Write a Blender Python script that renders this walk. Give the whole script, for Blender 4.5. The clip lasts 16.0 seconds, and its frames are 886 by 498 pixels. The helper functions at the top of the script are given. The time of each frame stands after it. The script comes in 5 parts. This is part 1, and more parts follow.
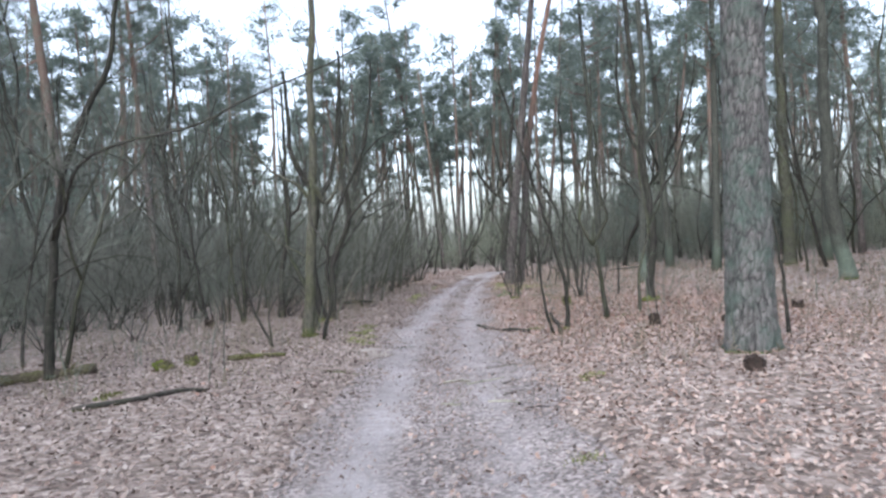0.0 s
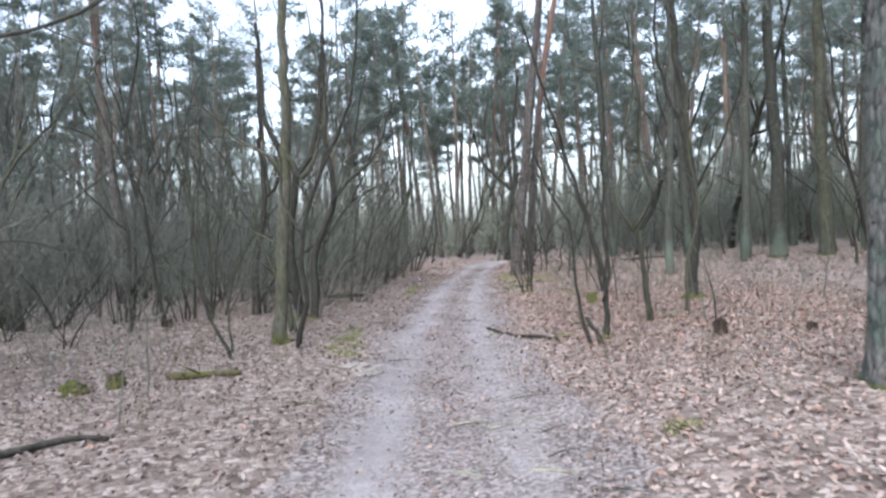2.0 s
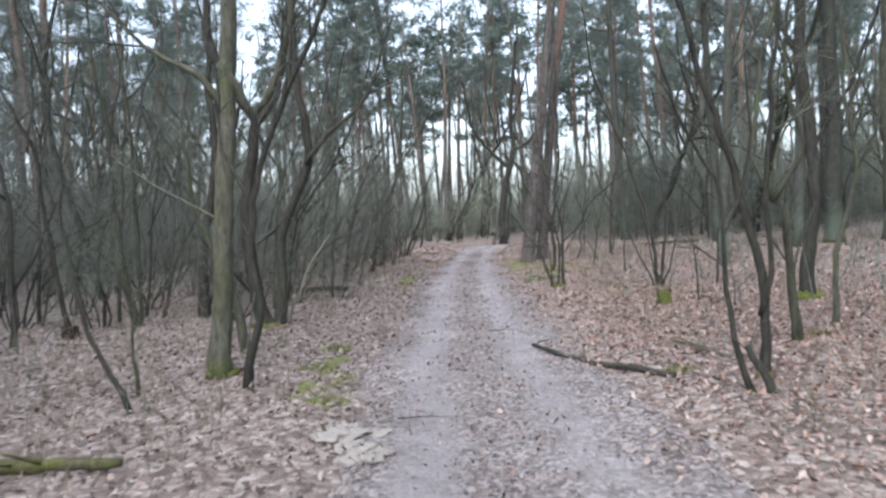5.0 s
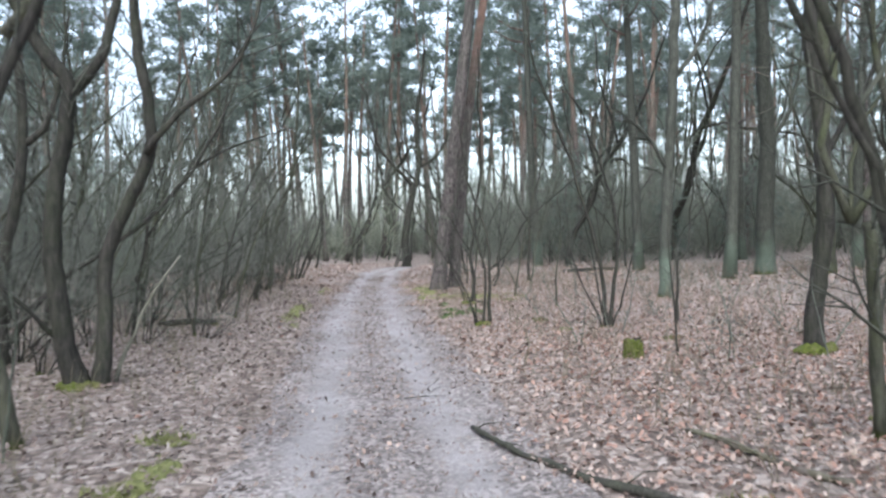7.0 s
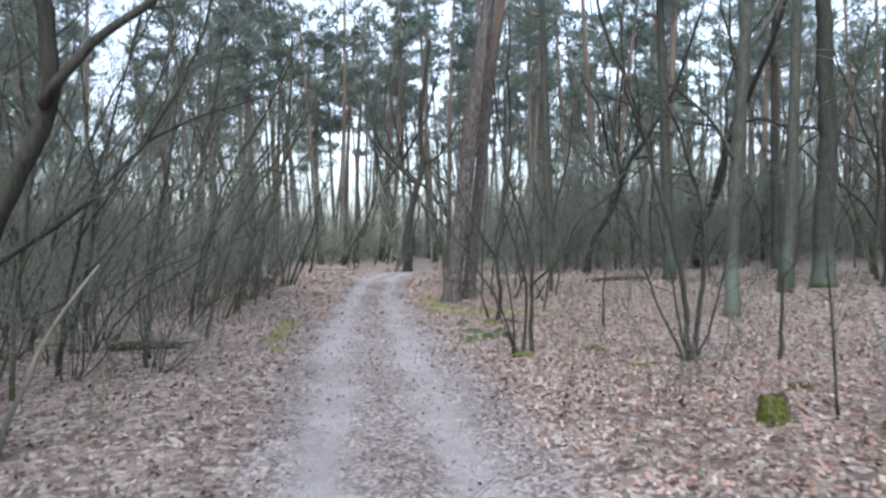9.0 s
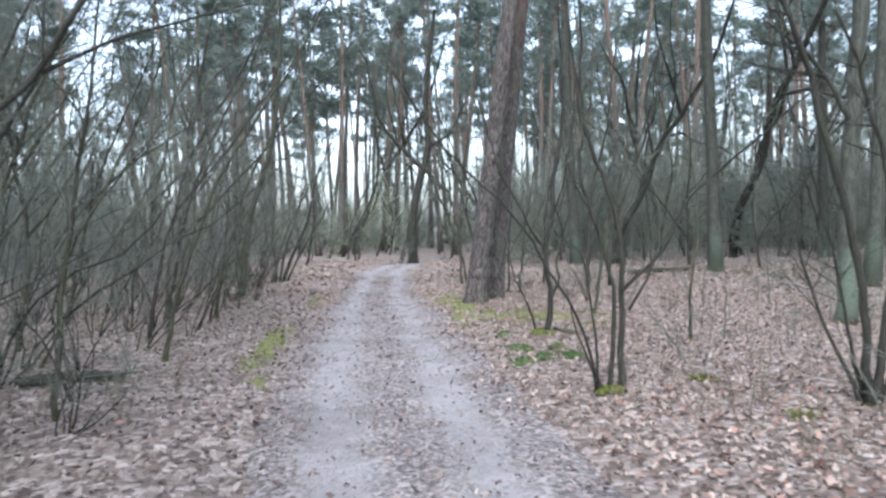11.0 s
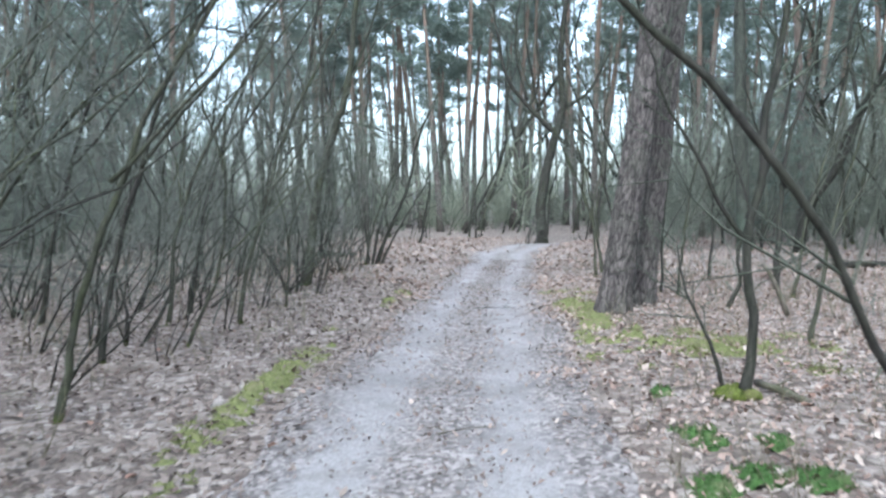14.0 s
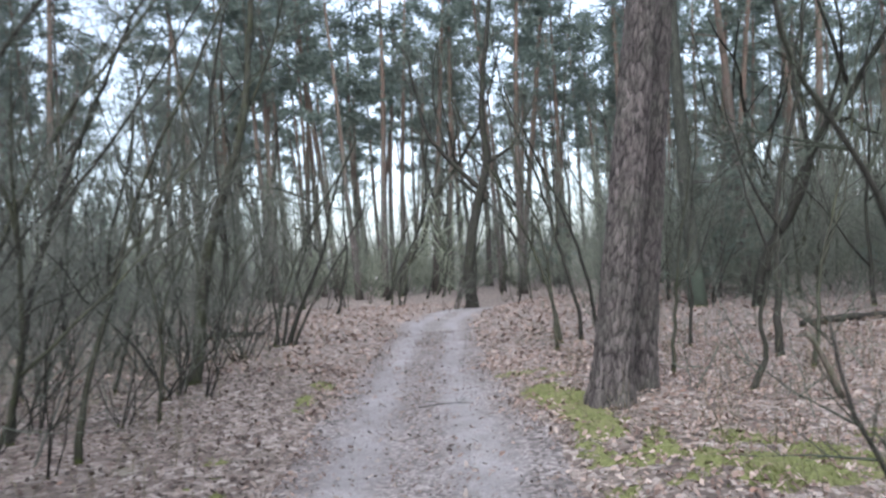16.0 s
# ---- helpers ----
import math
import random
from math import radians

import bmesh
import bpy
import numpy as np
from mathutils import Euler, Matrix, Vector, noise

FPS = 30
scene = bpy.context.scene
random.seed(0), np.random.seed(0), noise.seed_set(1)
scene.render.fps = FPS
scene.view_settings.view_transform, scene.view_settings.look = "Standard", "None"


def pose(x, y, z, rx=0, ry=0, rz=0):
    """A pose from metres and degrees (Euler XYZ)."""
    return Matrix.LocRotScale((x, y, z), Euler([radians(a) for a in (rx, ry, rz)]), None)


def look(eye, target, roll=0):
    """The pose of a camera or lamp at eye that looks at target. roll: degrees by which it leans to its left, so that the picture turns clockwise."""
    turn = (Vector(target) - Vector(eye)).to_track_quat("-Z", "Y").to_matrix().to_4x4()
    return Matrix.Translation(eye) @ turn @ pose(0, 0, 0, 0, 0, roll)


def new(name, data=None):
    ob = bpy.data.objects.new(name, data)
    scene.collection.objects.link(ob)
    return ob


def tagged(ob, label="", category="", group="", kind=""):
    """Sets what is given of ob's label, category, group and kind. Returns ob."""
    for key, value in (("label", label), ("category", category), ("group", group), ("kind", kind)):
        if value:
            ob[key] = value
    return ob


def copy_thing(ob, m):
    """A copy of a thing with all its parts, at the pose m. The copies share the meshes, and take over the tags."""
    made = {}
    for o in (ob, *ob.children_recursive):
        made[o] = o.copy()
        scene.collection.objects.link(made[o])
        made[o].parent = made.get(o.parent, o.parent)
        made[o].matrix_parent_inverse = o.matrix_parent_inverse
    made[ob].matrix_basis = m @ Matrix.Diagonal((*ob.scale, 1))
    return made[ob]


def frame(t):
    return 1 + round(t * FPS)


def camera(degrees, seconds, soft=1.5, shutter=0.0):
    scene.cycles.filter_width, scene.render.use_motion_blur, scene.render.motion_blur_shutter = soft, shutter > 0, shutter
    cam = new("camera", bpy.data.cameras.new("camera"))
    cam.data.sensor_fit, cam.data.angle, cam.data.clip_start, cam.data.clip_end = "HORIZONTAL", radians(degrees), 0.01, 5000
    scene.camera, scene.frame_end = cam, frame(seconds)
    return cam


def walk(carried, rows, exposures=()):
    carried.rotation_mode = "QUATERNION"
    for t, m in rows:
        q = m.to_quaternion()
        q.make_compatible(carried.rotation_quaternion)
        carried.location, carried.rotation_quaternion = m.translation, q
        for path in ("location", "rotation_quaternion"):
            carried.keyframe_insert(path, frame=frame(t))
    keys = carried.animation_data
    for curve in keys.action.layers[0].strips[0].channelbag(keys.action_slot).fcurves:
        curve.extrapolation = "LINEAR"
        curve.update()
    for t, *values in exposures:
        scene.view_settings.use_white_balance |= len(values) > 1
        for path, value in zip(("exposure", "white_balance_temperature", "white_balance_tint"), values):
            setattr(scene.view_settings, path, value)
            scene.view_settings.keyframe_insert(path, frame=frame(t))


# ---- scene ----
cam = camera(60.5, 16.0, soft=2.55, shutter=0.5)
METRES, EYE, TILT, LEAN, TURN = 22.7, 1.5, 0.0, 0.0, 0.0
ROWS = [
    (0.0, 0.0, 0.0, 0.0, -0.0, -0.05, 3.45),
    (0.5, -0.0019, 0.0324, 0.0004, -0.21, -0.73, 3.23),
    (1.0, -0.0025, 0.0627, 0.0002, -0.18, -0.91, 3.31),
    (1.5, -0.0048, 0.0944, -0.0013, -0.25, -0.89, 3.26),
    (2.0, -0.0057, 0.1259, -0.001, -0.28, -0.98, 3.21),
    (2.5, -0.0113, 0.1575, -0.003, -0.68, -1.52, 3.0),
    (3.0, -0.0152, 0.189, -0.0066, -0.56, -4.76, 3.08),
    (5.5, -0.031, 0.347, -0.0051, -3.1, -1.71, 2.82),
    (6.0, -0.0314, 0.381, -0.0054, -6.65, -1.42, 2.24),
    (6.5, -0.0275, 0.415, -0.0052, -8.52, -1.16, 2.02),
    (7.0, -0.0253, 0.4469, -0.0056, -9.46, -1.05, 1.4),
    (7.5, -0.0219, 0.4793, -0.0046, -10.71, -0.95, 1.0),
    (8.0, -0.0251, 0.509, -0.0051, -10.37, -0.91, 0.58),
    (8.5, -0.0239, 0.5394, -0.0042, -10.09, -0.77, 0.52),
    (9.0, -0.0236, 0.5693, -0.0052, -9.81, -0.82, 0.69),
    (11.5, -0.0182, 0.7298, -0.0064, -10.3, -2.41, 1.5),
    (12.0, -0.0088, 0.7599, -0.0074, -12.32, -4.2, 1.49),
    (12.5, -0.0, 0.7903, -0.0099, -12.1, -5.75, 1.47),
    (13.0, 0.0099, 0.8196, -0.0101, -8.35, -6.6, 1.79),
    (13.5, 0.0152, 0.8479, -0.0069, 0.52, -3.69, 0.42),
    (14.0, 0.0188, 0.8772, -0.008, 0.47, -3.4, 0.35),
    (14.5, 0.0222, 0.904, -0.0046, 0.69, -0.22, 1.14),
    (15.0, 0.0216, 0.9335, -0.004, -1.93, 3.62, 2.35),
    (15.5, 0.0173, 0.9606, -0.0056, -3.33, 2.27, 2.9),
    (16.0, 0.011, 0.9901, -0.0076, -5.95, 1.24, 2.82),
]
walk(cam, [(t, pose(0, 0, EYE, TILT, LEAN, TURN) @ pose(METRES * x, METRES * y, METRES * z, 90 + pitch, roll, yaw)) for t, x, y, z, yaw, pitch, roll in ROWS],
     exposures=[(t, 1.47 + e, k - 60, tint) for t, e, k, tint in ((0.0, 0.25, 6000, 9.5), (1.0, 0.33, 6000, 9.5), (2.5, 0.42, 6000, 9.5), (3.1, 0.5, 6000, 9), (5.3, 0.22, 6020, 8), (7.0, 0.36, 6000, 6), (8.0, 0.39, 5950, 7), (8.5, 0.36, 5900, 8), (9.0, 0.23, 5900, 8), (11.5, 0.53, 5780, 6),
                                                             (12.5, 0.59, 5740, 4), (13.4, 0.61, 5580, 0), (14.5, 0.56, 5650, 2), (15.0, 0.14, 5780, 5), (15.5, -0.03, 5850, 8), (16.0, 0.17, 5970, 8))])

# ---- sky and sun: an overcast winter day ----
world = bpy.data.worlds.new("overcast_sky")
scene.world = world
world.use_nodes = True
wn = world.node_tree.nodes
wn.clear()
sky = wn.new("ShaderNodeTexSky")
sky.sky_type, sky.sun_disc = "NISHITA", False
sky.sun_elevation, sky.sun_rotation = radians(48), radians(200)
sky.air_density, sky.dust_density, sky.ozone_density = 1.0, 3.0, 1.0
veil = wn.new("ShaderNodeHueSaturation")
veil.inputs["Saturation"].default_value = 0.5
sky_bg, sky_out = wn.new("ShaderNodeBackground"), wn.new("ShaderNodeOutputWorld")
sky_bg.inputs["Strength"].default_value = 0.15
world.node_tree.links.new(sky.outputs[0], veil.inputs["Color"])
world.node_tree.links.new(veil.outputs[0], sky_bg.inputs["Color"])
world.node_tree.links.new(sky_bg.outputs[0], sky_out.inputs["Surface"])

sun_data = bpy.data.lights.new("sun", "SUN")
sun_data.energy, sun_data.angle, sun_data.color = 0.6, radians(40), (1.0, 0.98, 0.96)
sun = new("sun", sun_data)
sun.matrix_basis = look((0, 0, 40), (6, 18, 4))


# ---- materials ----
class Mat:
    """A small builder of node materials."""

    def __init__(self, name, rough=0.9, spec=0.2):
        self.m = bpy.data.materials.new(name)
        self.m.use_nodes = True
        self.t = self.m.node_tree
        self.b = self.t.nodes["Principled BSDF"]
        self.b.inputs["Roughness"].default_value = rough
        self.b.inputs["Specular IOR Level"].default_value = spec
        self.co = self.t.nodes.new("ShaderNodeTexCoord")

    def put(self, value, socket):
        if isinstance(value, bpy.types.NodeSocket):
            self.t.links.new(value, socket)
        else:
            socket.default_value = value

    def coords(self, scale=(1, 1, 1), which="Object"):
        n = self.t.nodes.new("ShaderNodeMapping")
        n.inputs["Scale"].default_value = scale
        self.t.links.new(self.co.outputs[which], n.inputs["Vector"])
        return n.outputs[0]

    def noise(self, scale, detail=4, rough=0.6, co=None, distort=0.0):
        n = self.t.nodes.new("ShaderNodeTexNoise")
        n.inputs["Scale"].default_value, n.inputs["Detail"].default_value = scale, detail
        n.inputs["Roughness"].default_value, n.inputs["Distortion"].default_value = rough, distort
        self.t.links.new(co or self.co.outputs["Object"], n.inputs["Vector"])
        return n.outputs["Fac"]

    def cells(self, scale, feature="F1", co=None, out="Distance"):
        n = self.t.nodes.new("ShaderNodeTexVoronoi")
        n.feature = feature
        n.inputs["Scale"].default_value = scale
        self.t.links.new(co or self.co.outputs["Object"], n.inputs["Vector"])
        return n.outputs[out]

    def ramp(self, fac, *stops):
        n = self.t.nodes.new("ShaderNodeValToRGB")
        while len(n.color_ramp.elements) < len(stops):
            n.color_ramp.elements.new(0.5)
        for e, (at, col) in zip(n.color_ramp.elements, stops):
            e.position = at
            e.color = (*col, 1) if not isinstance(col, (int, float)) else (col, col, col, 1)
        self.put(fac, n.inputs[0])
        return n.outputs[0]

    def mix(self, fac, a, b, blend="MIX"):
        n = self.t.nodes.new("ShaderNodeMix")
        n.data_type, n.blend_type = "RGBA", blend
        self.put(fac, n.inputs[0])
        for v, s in ((a, n.inputs[6]), (b, n.inputs[7])):
            self.put(v if isinstance(v, bpy.types.NodeSocket) else (*v, 1), s)
        return n.outputs[2]

    def math(self, op, a, b=0.0):
        n = self.t.nodes.new("ShaderNodeMath")
        n.operation = op
        self.put(a, n.inputs[0]), self.put(b, n.inputs[1])
        return n.outputs[0]

    def bump(self, height, strength=0.5, dist=0.02):
        n = self.t.nodes.new("ShaderNodeBump")
        n.inputs["Strength"].default_value, n.inputs["Distance"].default_value = strength, dist
        self.t.links.new(height, n.inputs["Height"])
        self.t.links.new(n.outputs[0], self.b.inputs["Normal"])

    def attribute(self, name):
        n = self.t.nodes.new("ShaderNodeAttribute")
        n.attribute_name = name
        return n.outputs["Fac"]

    def own(self):
        return self.t.nodes.new("ShaderNodeObjectInfo").outputs["Random"]

    def island(self):
        return self.t.nodes.new("ShaderNodeNewGeometry").outputs["Random Per Island"]

    def height(self):
        n = self.t.nodes.new("ShaderNodeSeparateXYZ")
        self.t.links.new(self.co.outputs["Object"], n.inputs[0])
        return n.outputs[2]

    def done(self, colour):
        self.put(colour, self.b.inputs["Base Color"])
        return self.m


def make_bark(name, dark, light, moss, moss_amount, foot, plates=False, upper=None, skirt=0.0):
    """Bark with upright grain, algae in patches and a mossy foot up to the height foot."""
    k = Mat(name, 0.92, 0.15)
    co = k.coords((1, 1, 0.22))
    grain = k.noise(26, 6, 0.7, co, 0.4)
    base = k.ramp(grain, (0.36, dark), (0.66, light))
    if plates == "mesh":
        base = k.mix(1.0, base, k.ramp(k.noise(7, 4, 0.6, co), (0.3, (0.72, 0.7, 0.7)), (0.7, (1.25, 1.22, 1.2))), "MULTIPLY")
        base = k.mix(k.ramp(k.attribute("crack"), (0.06, 0.9), (0.4, 0.0)), base, tuple(0.45 * c for c in dark))
        if upper:
            base = k.mix(k.ramp(k.math("MULTIPLY", k.math("ADD", k.height(), k.math("MULTIPLY", k.noise(0.8, 3), 3.0)), 0.1), (0.6, 0.0), (0.95, 0.85)), base, k.ramp(grain, (0.25, tuple(0.55 * c for c in upper)), (0.7, upper)))
    if plates is True:
        co2 = k.coords((1, 1, 0.38))
        crack = k.cells(17, "DISTANCE_TO_EDGE", co2)
        flake = k.ramp(k.cells(17, "F1", co2, "Color"), (0.2, (0.75, 0.72, 0.72)), (0.8, (1.2, 1.15, 1.12)))
        base = k.mix(1.0, base, flake, "MULTIPLY")
        base = k.mix(k.ramp(crack, (0.0, 1.0), (0.09, 0.0)), base, tuple(0.35 * c for c in dark))
        if upper:
            where = k.math("ADD", k.height(), k.math("MULTIPLY", k.noise(0.8, 3), 3.0))
            base = k.mix(k.ramp(k.math("MULTIPLY", where, 0.1), (0.62, 0.0), (0.95, 1.0)), base, k.ramp(grain, (0.25, tuple(0.6 * c for c in upper)), (0.7, upper)))
    spots = k.ramp(k.noise(3.1, 5, 0.65), (0.42, 0.0), (0.66, 1.0))
    if skirt:
        rise = k.math("ADD", k.math("DIVIDE", k.height(), skirt), k.math("MULTIPLY", k.math("SUBTRACT", k.noise(2.2, 4), 0.5), 1.2))
        spots = k.ramp(rise, (0.6, 1.0), (1.2, 0.08))
    base = k.mix(k.math("MULTIPLY", spots, moss_amount), base, k.ramp(k.noise(40, 2), (0.3, tuple(0.6 * c for c in moss)), (0.7, moss)))
    if foot:
        low = k.math("ADD", k.math("DIVIDE", k.height(), foot), k.math("MULTIPLY", k.noise(5, 4), 0.9))
        base = k.mix(k.ramp(low, (0.55, 1.0), (1.1, 0.0)), base, k.ramp(k.noise(60, 2), (0.3, (0.03, 0.042, 0.01)), (0.7, (0.09, 0.11, 0.028))))
    shift = k.ramp(k.own(), (0.0, (0.8, 0.8, 0.8)), (1.0, (1.15, 1.15, 1.15)))
    base = k.mix(1.0, base, shift, "MULTIPLY")
    k.bump(grain, 0.6, 0.012)
    return k.done(base)


M_PINE = make_bark("pine_bark", (0.075, 0.065, 0.063), (0.20, 0.175, 0.168), (0.14, 0.17, 0.13), 0.4, 0, True, (0.2, 0.14, 0.115))
M_PINE_FOOT = make_bark("algae_pine_bark", (0.05, 0.05, 0.049), (0.165, 0.16, 0.156), (0.085, 0.125, 0.103), 0.65, 0.05, "mesh")
M_PINE_NEAR = make_bark("deep_pine_bark", (0.032, 0.028, 0.028), (0.165, 0.146, 0.142), (0.12, 0.125, 0.10), 0.3, 0, "mesh")
M_PINE_RED = make_bark("red_topped_pine_bark", (0.034, 0.03, 0.03), (0.125, 0.111, 0.108), (0.12, 0.125, 0.10), 0.3, 0, "mesh", (0.25, 0.15, 0.115))
M_BARK = make_bark("grey_green_bark", (0.024, 0.024, 0.02), (0.078, 0.077, 0.06), (0.075, 0.086, 0.042), 0.6, 0.12)
M_MOSSY = make_bark("mossy_bark", (0.036, 0.036, 0.03), (0.115, 0.11, 0.087), (0.082, 0.09, 0.04), 0.65, 0.35)
M_ALGAE = make_bark("algae_bark", (0.027, 0.028, 0.024), (0.075, 0.075, 0.064), (0.12, 0.15, 0.118), 0.8, 0.14, skirt=1.2)
M_DARK = make_bark("dark_wet_bark", (0.017, 0.016, 0.015), (0.054, 0.05, 0.044), (0.05, 0.058, 0.034), 0.45, 0.06)
M_DEAD = make_bark("dead_wood", (0.045, 0.038, 0.034), (0.145, 0.122, 0.107), (0.12, 0.15, 0.05), 0.35, 0)
M_PALE = make_bark("pale_dead_wood", (0.14, 0.135, 0.11), (0.26, 0.25, 0.21), (0.15, 0.17, 0.10), 0.3, 0)
M_MOSSLOG = make_bark("moss_grown_wood", (0.026, 0.022, 0.018), (0.085, 0.07, 0.055), (0.12, 0.135, 0.03), 0.6, 0)


def make_twig(name="twig_bark", tone=(1, 1, 1)):
    k = Mat(name, 0.9, 0.15)
    c = k.ramp(k.own(), (0.0, (0.06, 0.064, 0.058)), (0.5, (0.092, 0.095, 0.083)), (1.0, (0.085, 0.098, 0.078)))
    c = k.mix(1.0, c, k.ramp(k.noise(9, 3), (0.3, (0.65, 0.65, 0.65)), (0.7, (1.25, 1.25, 1.2))), "MULTIPLY")
    return k.done(k.mix(1.0, c, tone, "MULTIPLY"))


def make_needles():
    k = Mat("pine_needles", 0.7, 0.25)
    c = k.ramp(k.island(), (0.0, (0.098, 0.124, 0.108)), (0.6, (0.146, 0.178, 0.154)), (1.0, (0.187, 0.218, 0.184)))
    tr = k.t.nodes.new("ShaderNodeBsdfTranslucent")
    k.put(c, tr.inputs[0])
    mx = k.t.nodes.new("ShaderNodeMixShader")
    mx.inputs[0].default_value = 0.42
    k.t.links.new(k.b.outputs[0], mx.inputs[1]), k.t.links.new(tr.outputs[0], mx.inputs[2])
    k.t.links.new(mx.outputs[0], k.t.nodes["Material Output"].inputs["Surface"])
    return k.done(c)


def make_litter_leaf(name, tone):
    k = Mat(name, 0.8, 0.15)
    c = k.ramp(k.island(), (0.0, (0.08, 0.06, 0.053)), (0.2, (0.14, 0.102, 0.088)), (0.45, (0.205, 0.158, 0.138)), (0.7, (0.265, 0.215, 0.19)), (0.9, (0.295, 0.25, 0.226)), (1.0, (0.335, 0.297, 0.272)))
    c = k.mix(1.0, c, tone, "MULTIPLY")
    c = k.mix(0.5, c, k.ramp(k.noise(55, 3), (0.3, (0.6, 0.56, 0.54)), (0.7, (1.1, 1.1, 1.1))), "MULTIPLY")
    return k.done(c)


def make_litter():
    k = Mat("leaf_litter", 0.8, 0.25)
    warp = k.coords((1, 1, 0.3))
    a = k.cells(15, "F1", warp, "Color")
    leaf = k.ramp(a, (0.15, (0.085, 0.066, 0.058)), (0.4, (0.165, 0.13, 0.114)), (0.6, (0.235, 0.192, 0.172)), (0.85, (0.34, 0.295, 0.27)))
    edge = k.cells(15, "DISTANCE_TO_EDGE", warp)
    leaf = k.mix(k.ramp(edge, (0.0, 0.8), (0.06, 0.0)), leaf, (0.06, 0.045, 0.035))
    soil = k.ramp(k.noise(30, 5), (0.3, (0.055, 0.045, 0.036)), (0.7, (0.15, 0.12, 0.10)))
    c = k.mix(k.ramp(k.noise(1.1, 5, 0.65), (0.5, 0.0), (0.72, 0.65)), leaf, soil)
    c = k.mix(k.ramp(k.noise(0.8, 6, 0.7, k.coords((1, 1.2, 1))), (0.63, 0.0), (0.75, 0.55)), c, (0.11, 0.13, 0.045))
    k.bump(k.math("ADD", edge, k.noise(22, 4)), 0.6, 0.03)
    return k.done(c)


def make_path():
    k = Mat("trodden_path", 0.85, 0.25)
    sand = k.ramp(k.noise(55, 6, 0.75), (0.28, (0.13, 0.12, 0.121)), (0.52, (0.265, 0.25, 0.252)), (0.75, (0.41, 0.39, 0.392)))
    crumbs = k.ramp(k.cells(34, "F1", None, "Color"), (0.25, (0.09, 0.078, 0.074)), (0.55, (0.21, 0.187, 0.18)), (0.8, (0.33, 0.298, 0.287)))
    worn = k.math("ADD", k.attribute("rut"), k.math("MULTIPLY", k.math("SUBTRACT", k.noise(1.7, 5, 0.7), 0.5), 1.3))
    c = k.mix(k.ramp(worn, (0.2, 0.95), (0.7, 0.1)), sand, crumbs)
    c = k.mix(k.ramp(k.noise(3.2, 5, 0.7), (0.5, 0.0), (0.75, 0.6)), c, (0.15, 0.132, 0.126))
    c = k.mix(1.0, c, k.ramp(k.noise(0.9, 5, 0.65), (0.3, (0.74, 0.72, 0.72)), (0.7, (1.12, 1.11, 1.12))), "MULTIPLY")
    c = k.mix(k.ramp(k.cells(60), (0.0, 0.8), (0.14, 0.0)), c, (0.10, 0.085, 0.08))
    k.bump(k.math("ADD", k.noise(55, 5, 0.7), k.noise(9, 4)), 0.5, 0.03)
    return k.done(c)


def make_moss(name, a, b):
    k = Mat(name, 0.95, 0.1)
    c = k.ramp(k.noise(38, 5, 0.7), (0.3, a), (0.7, b))
    c = k.mix(k.ramp(k.noise(7, 4), (0.5, 0.0), (0.75, 0.5)), c, (0.22, 0.17, 0.12))
    k.bump(k.noise(90, 3), 0.8, 0.02)
    return k.done(c)


def make_plain(name, dark, light, scale):
    k = Mat(name, 0.9, 0.2)
    k.bump(k.noise(scale, 5), 0.5, 0.02)
    return k.done(k.ramp(k.noise(scale, 6, 0.7), (0.3, dark), (0.7, light)))


M_TWIG, M_NEEDLE, M_LEAF, M_LITTER, M_PATH = make_twig(tone=(1.4, 1.4, 1.42)), make_needles(), make_litter_leaf("fallen_leaf", (1.22, 1.16, 1.13)), make_litter(), make_path()
M_FINE = make_twig("dark_twig_bark", (0.75, 0.75, 0.72))
M_CRUMB = make_litter_leaf("leaf_crumb", (0.8, 0.8, 0.82))
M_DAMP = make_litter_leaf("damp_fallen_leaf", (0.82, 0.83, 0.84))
M_RUSSET = make_litter_leaf("russet_fallen_leaf", (1.1, 0.86, 0.78))
# grey twigs, with the haze of the background painted in as a paler tone
M_HAZY_TWIG = make_twig("hazed_twig_bark", (2.3, 2.32, 2.18))
M_STALK = make_twig("dry_stalk", (1.75, 1.45, 1.2))
M_MOSS = make_moss("bright_moss", (0.03, 0.037, 0.01), (0.125, 0.145, 0.034))
M_VERGE = make_moss("yellow_moss", (0.10, 0.107, 0.044), (0.2, 0.21, 0.088))
M_GRASS = make_moss("green_grass", (0.032, 0.06, 0.019), (0.075, 0.135, 0.042))
M_SAND = make_plain("bare_sand", (0.19, 0.17, 0.152), (0.31, 0.28, 0.252), 30)
M_ROT = make_plain("rotten_wood", (0.01, 0.008, 0.007), (0.045, 0.032, 0.026), 25)


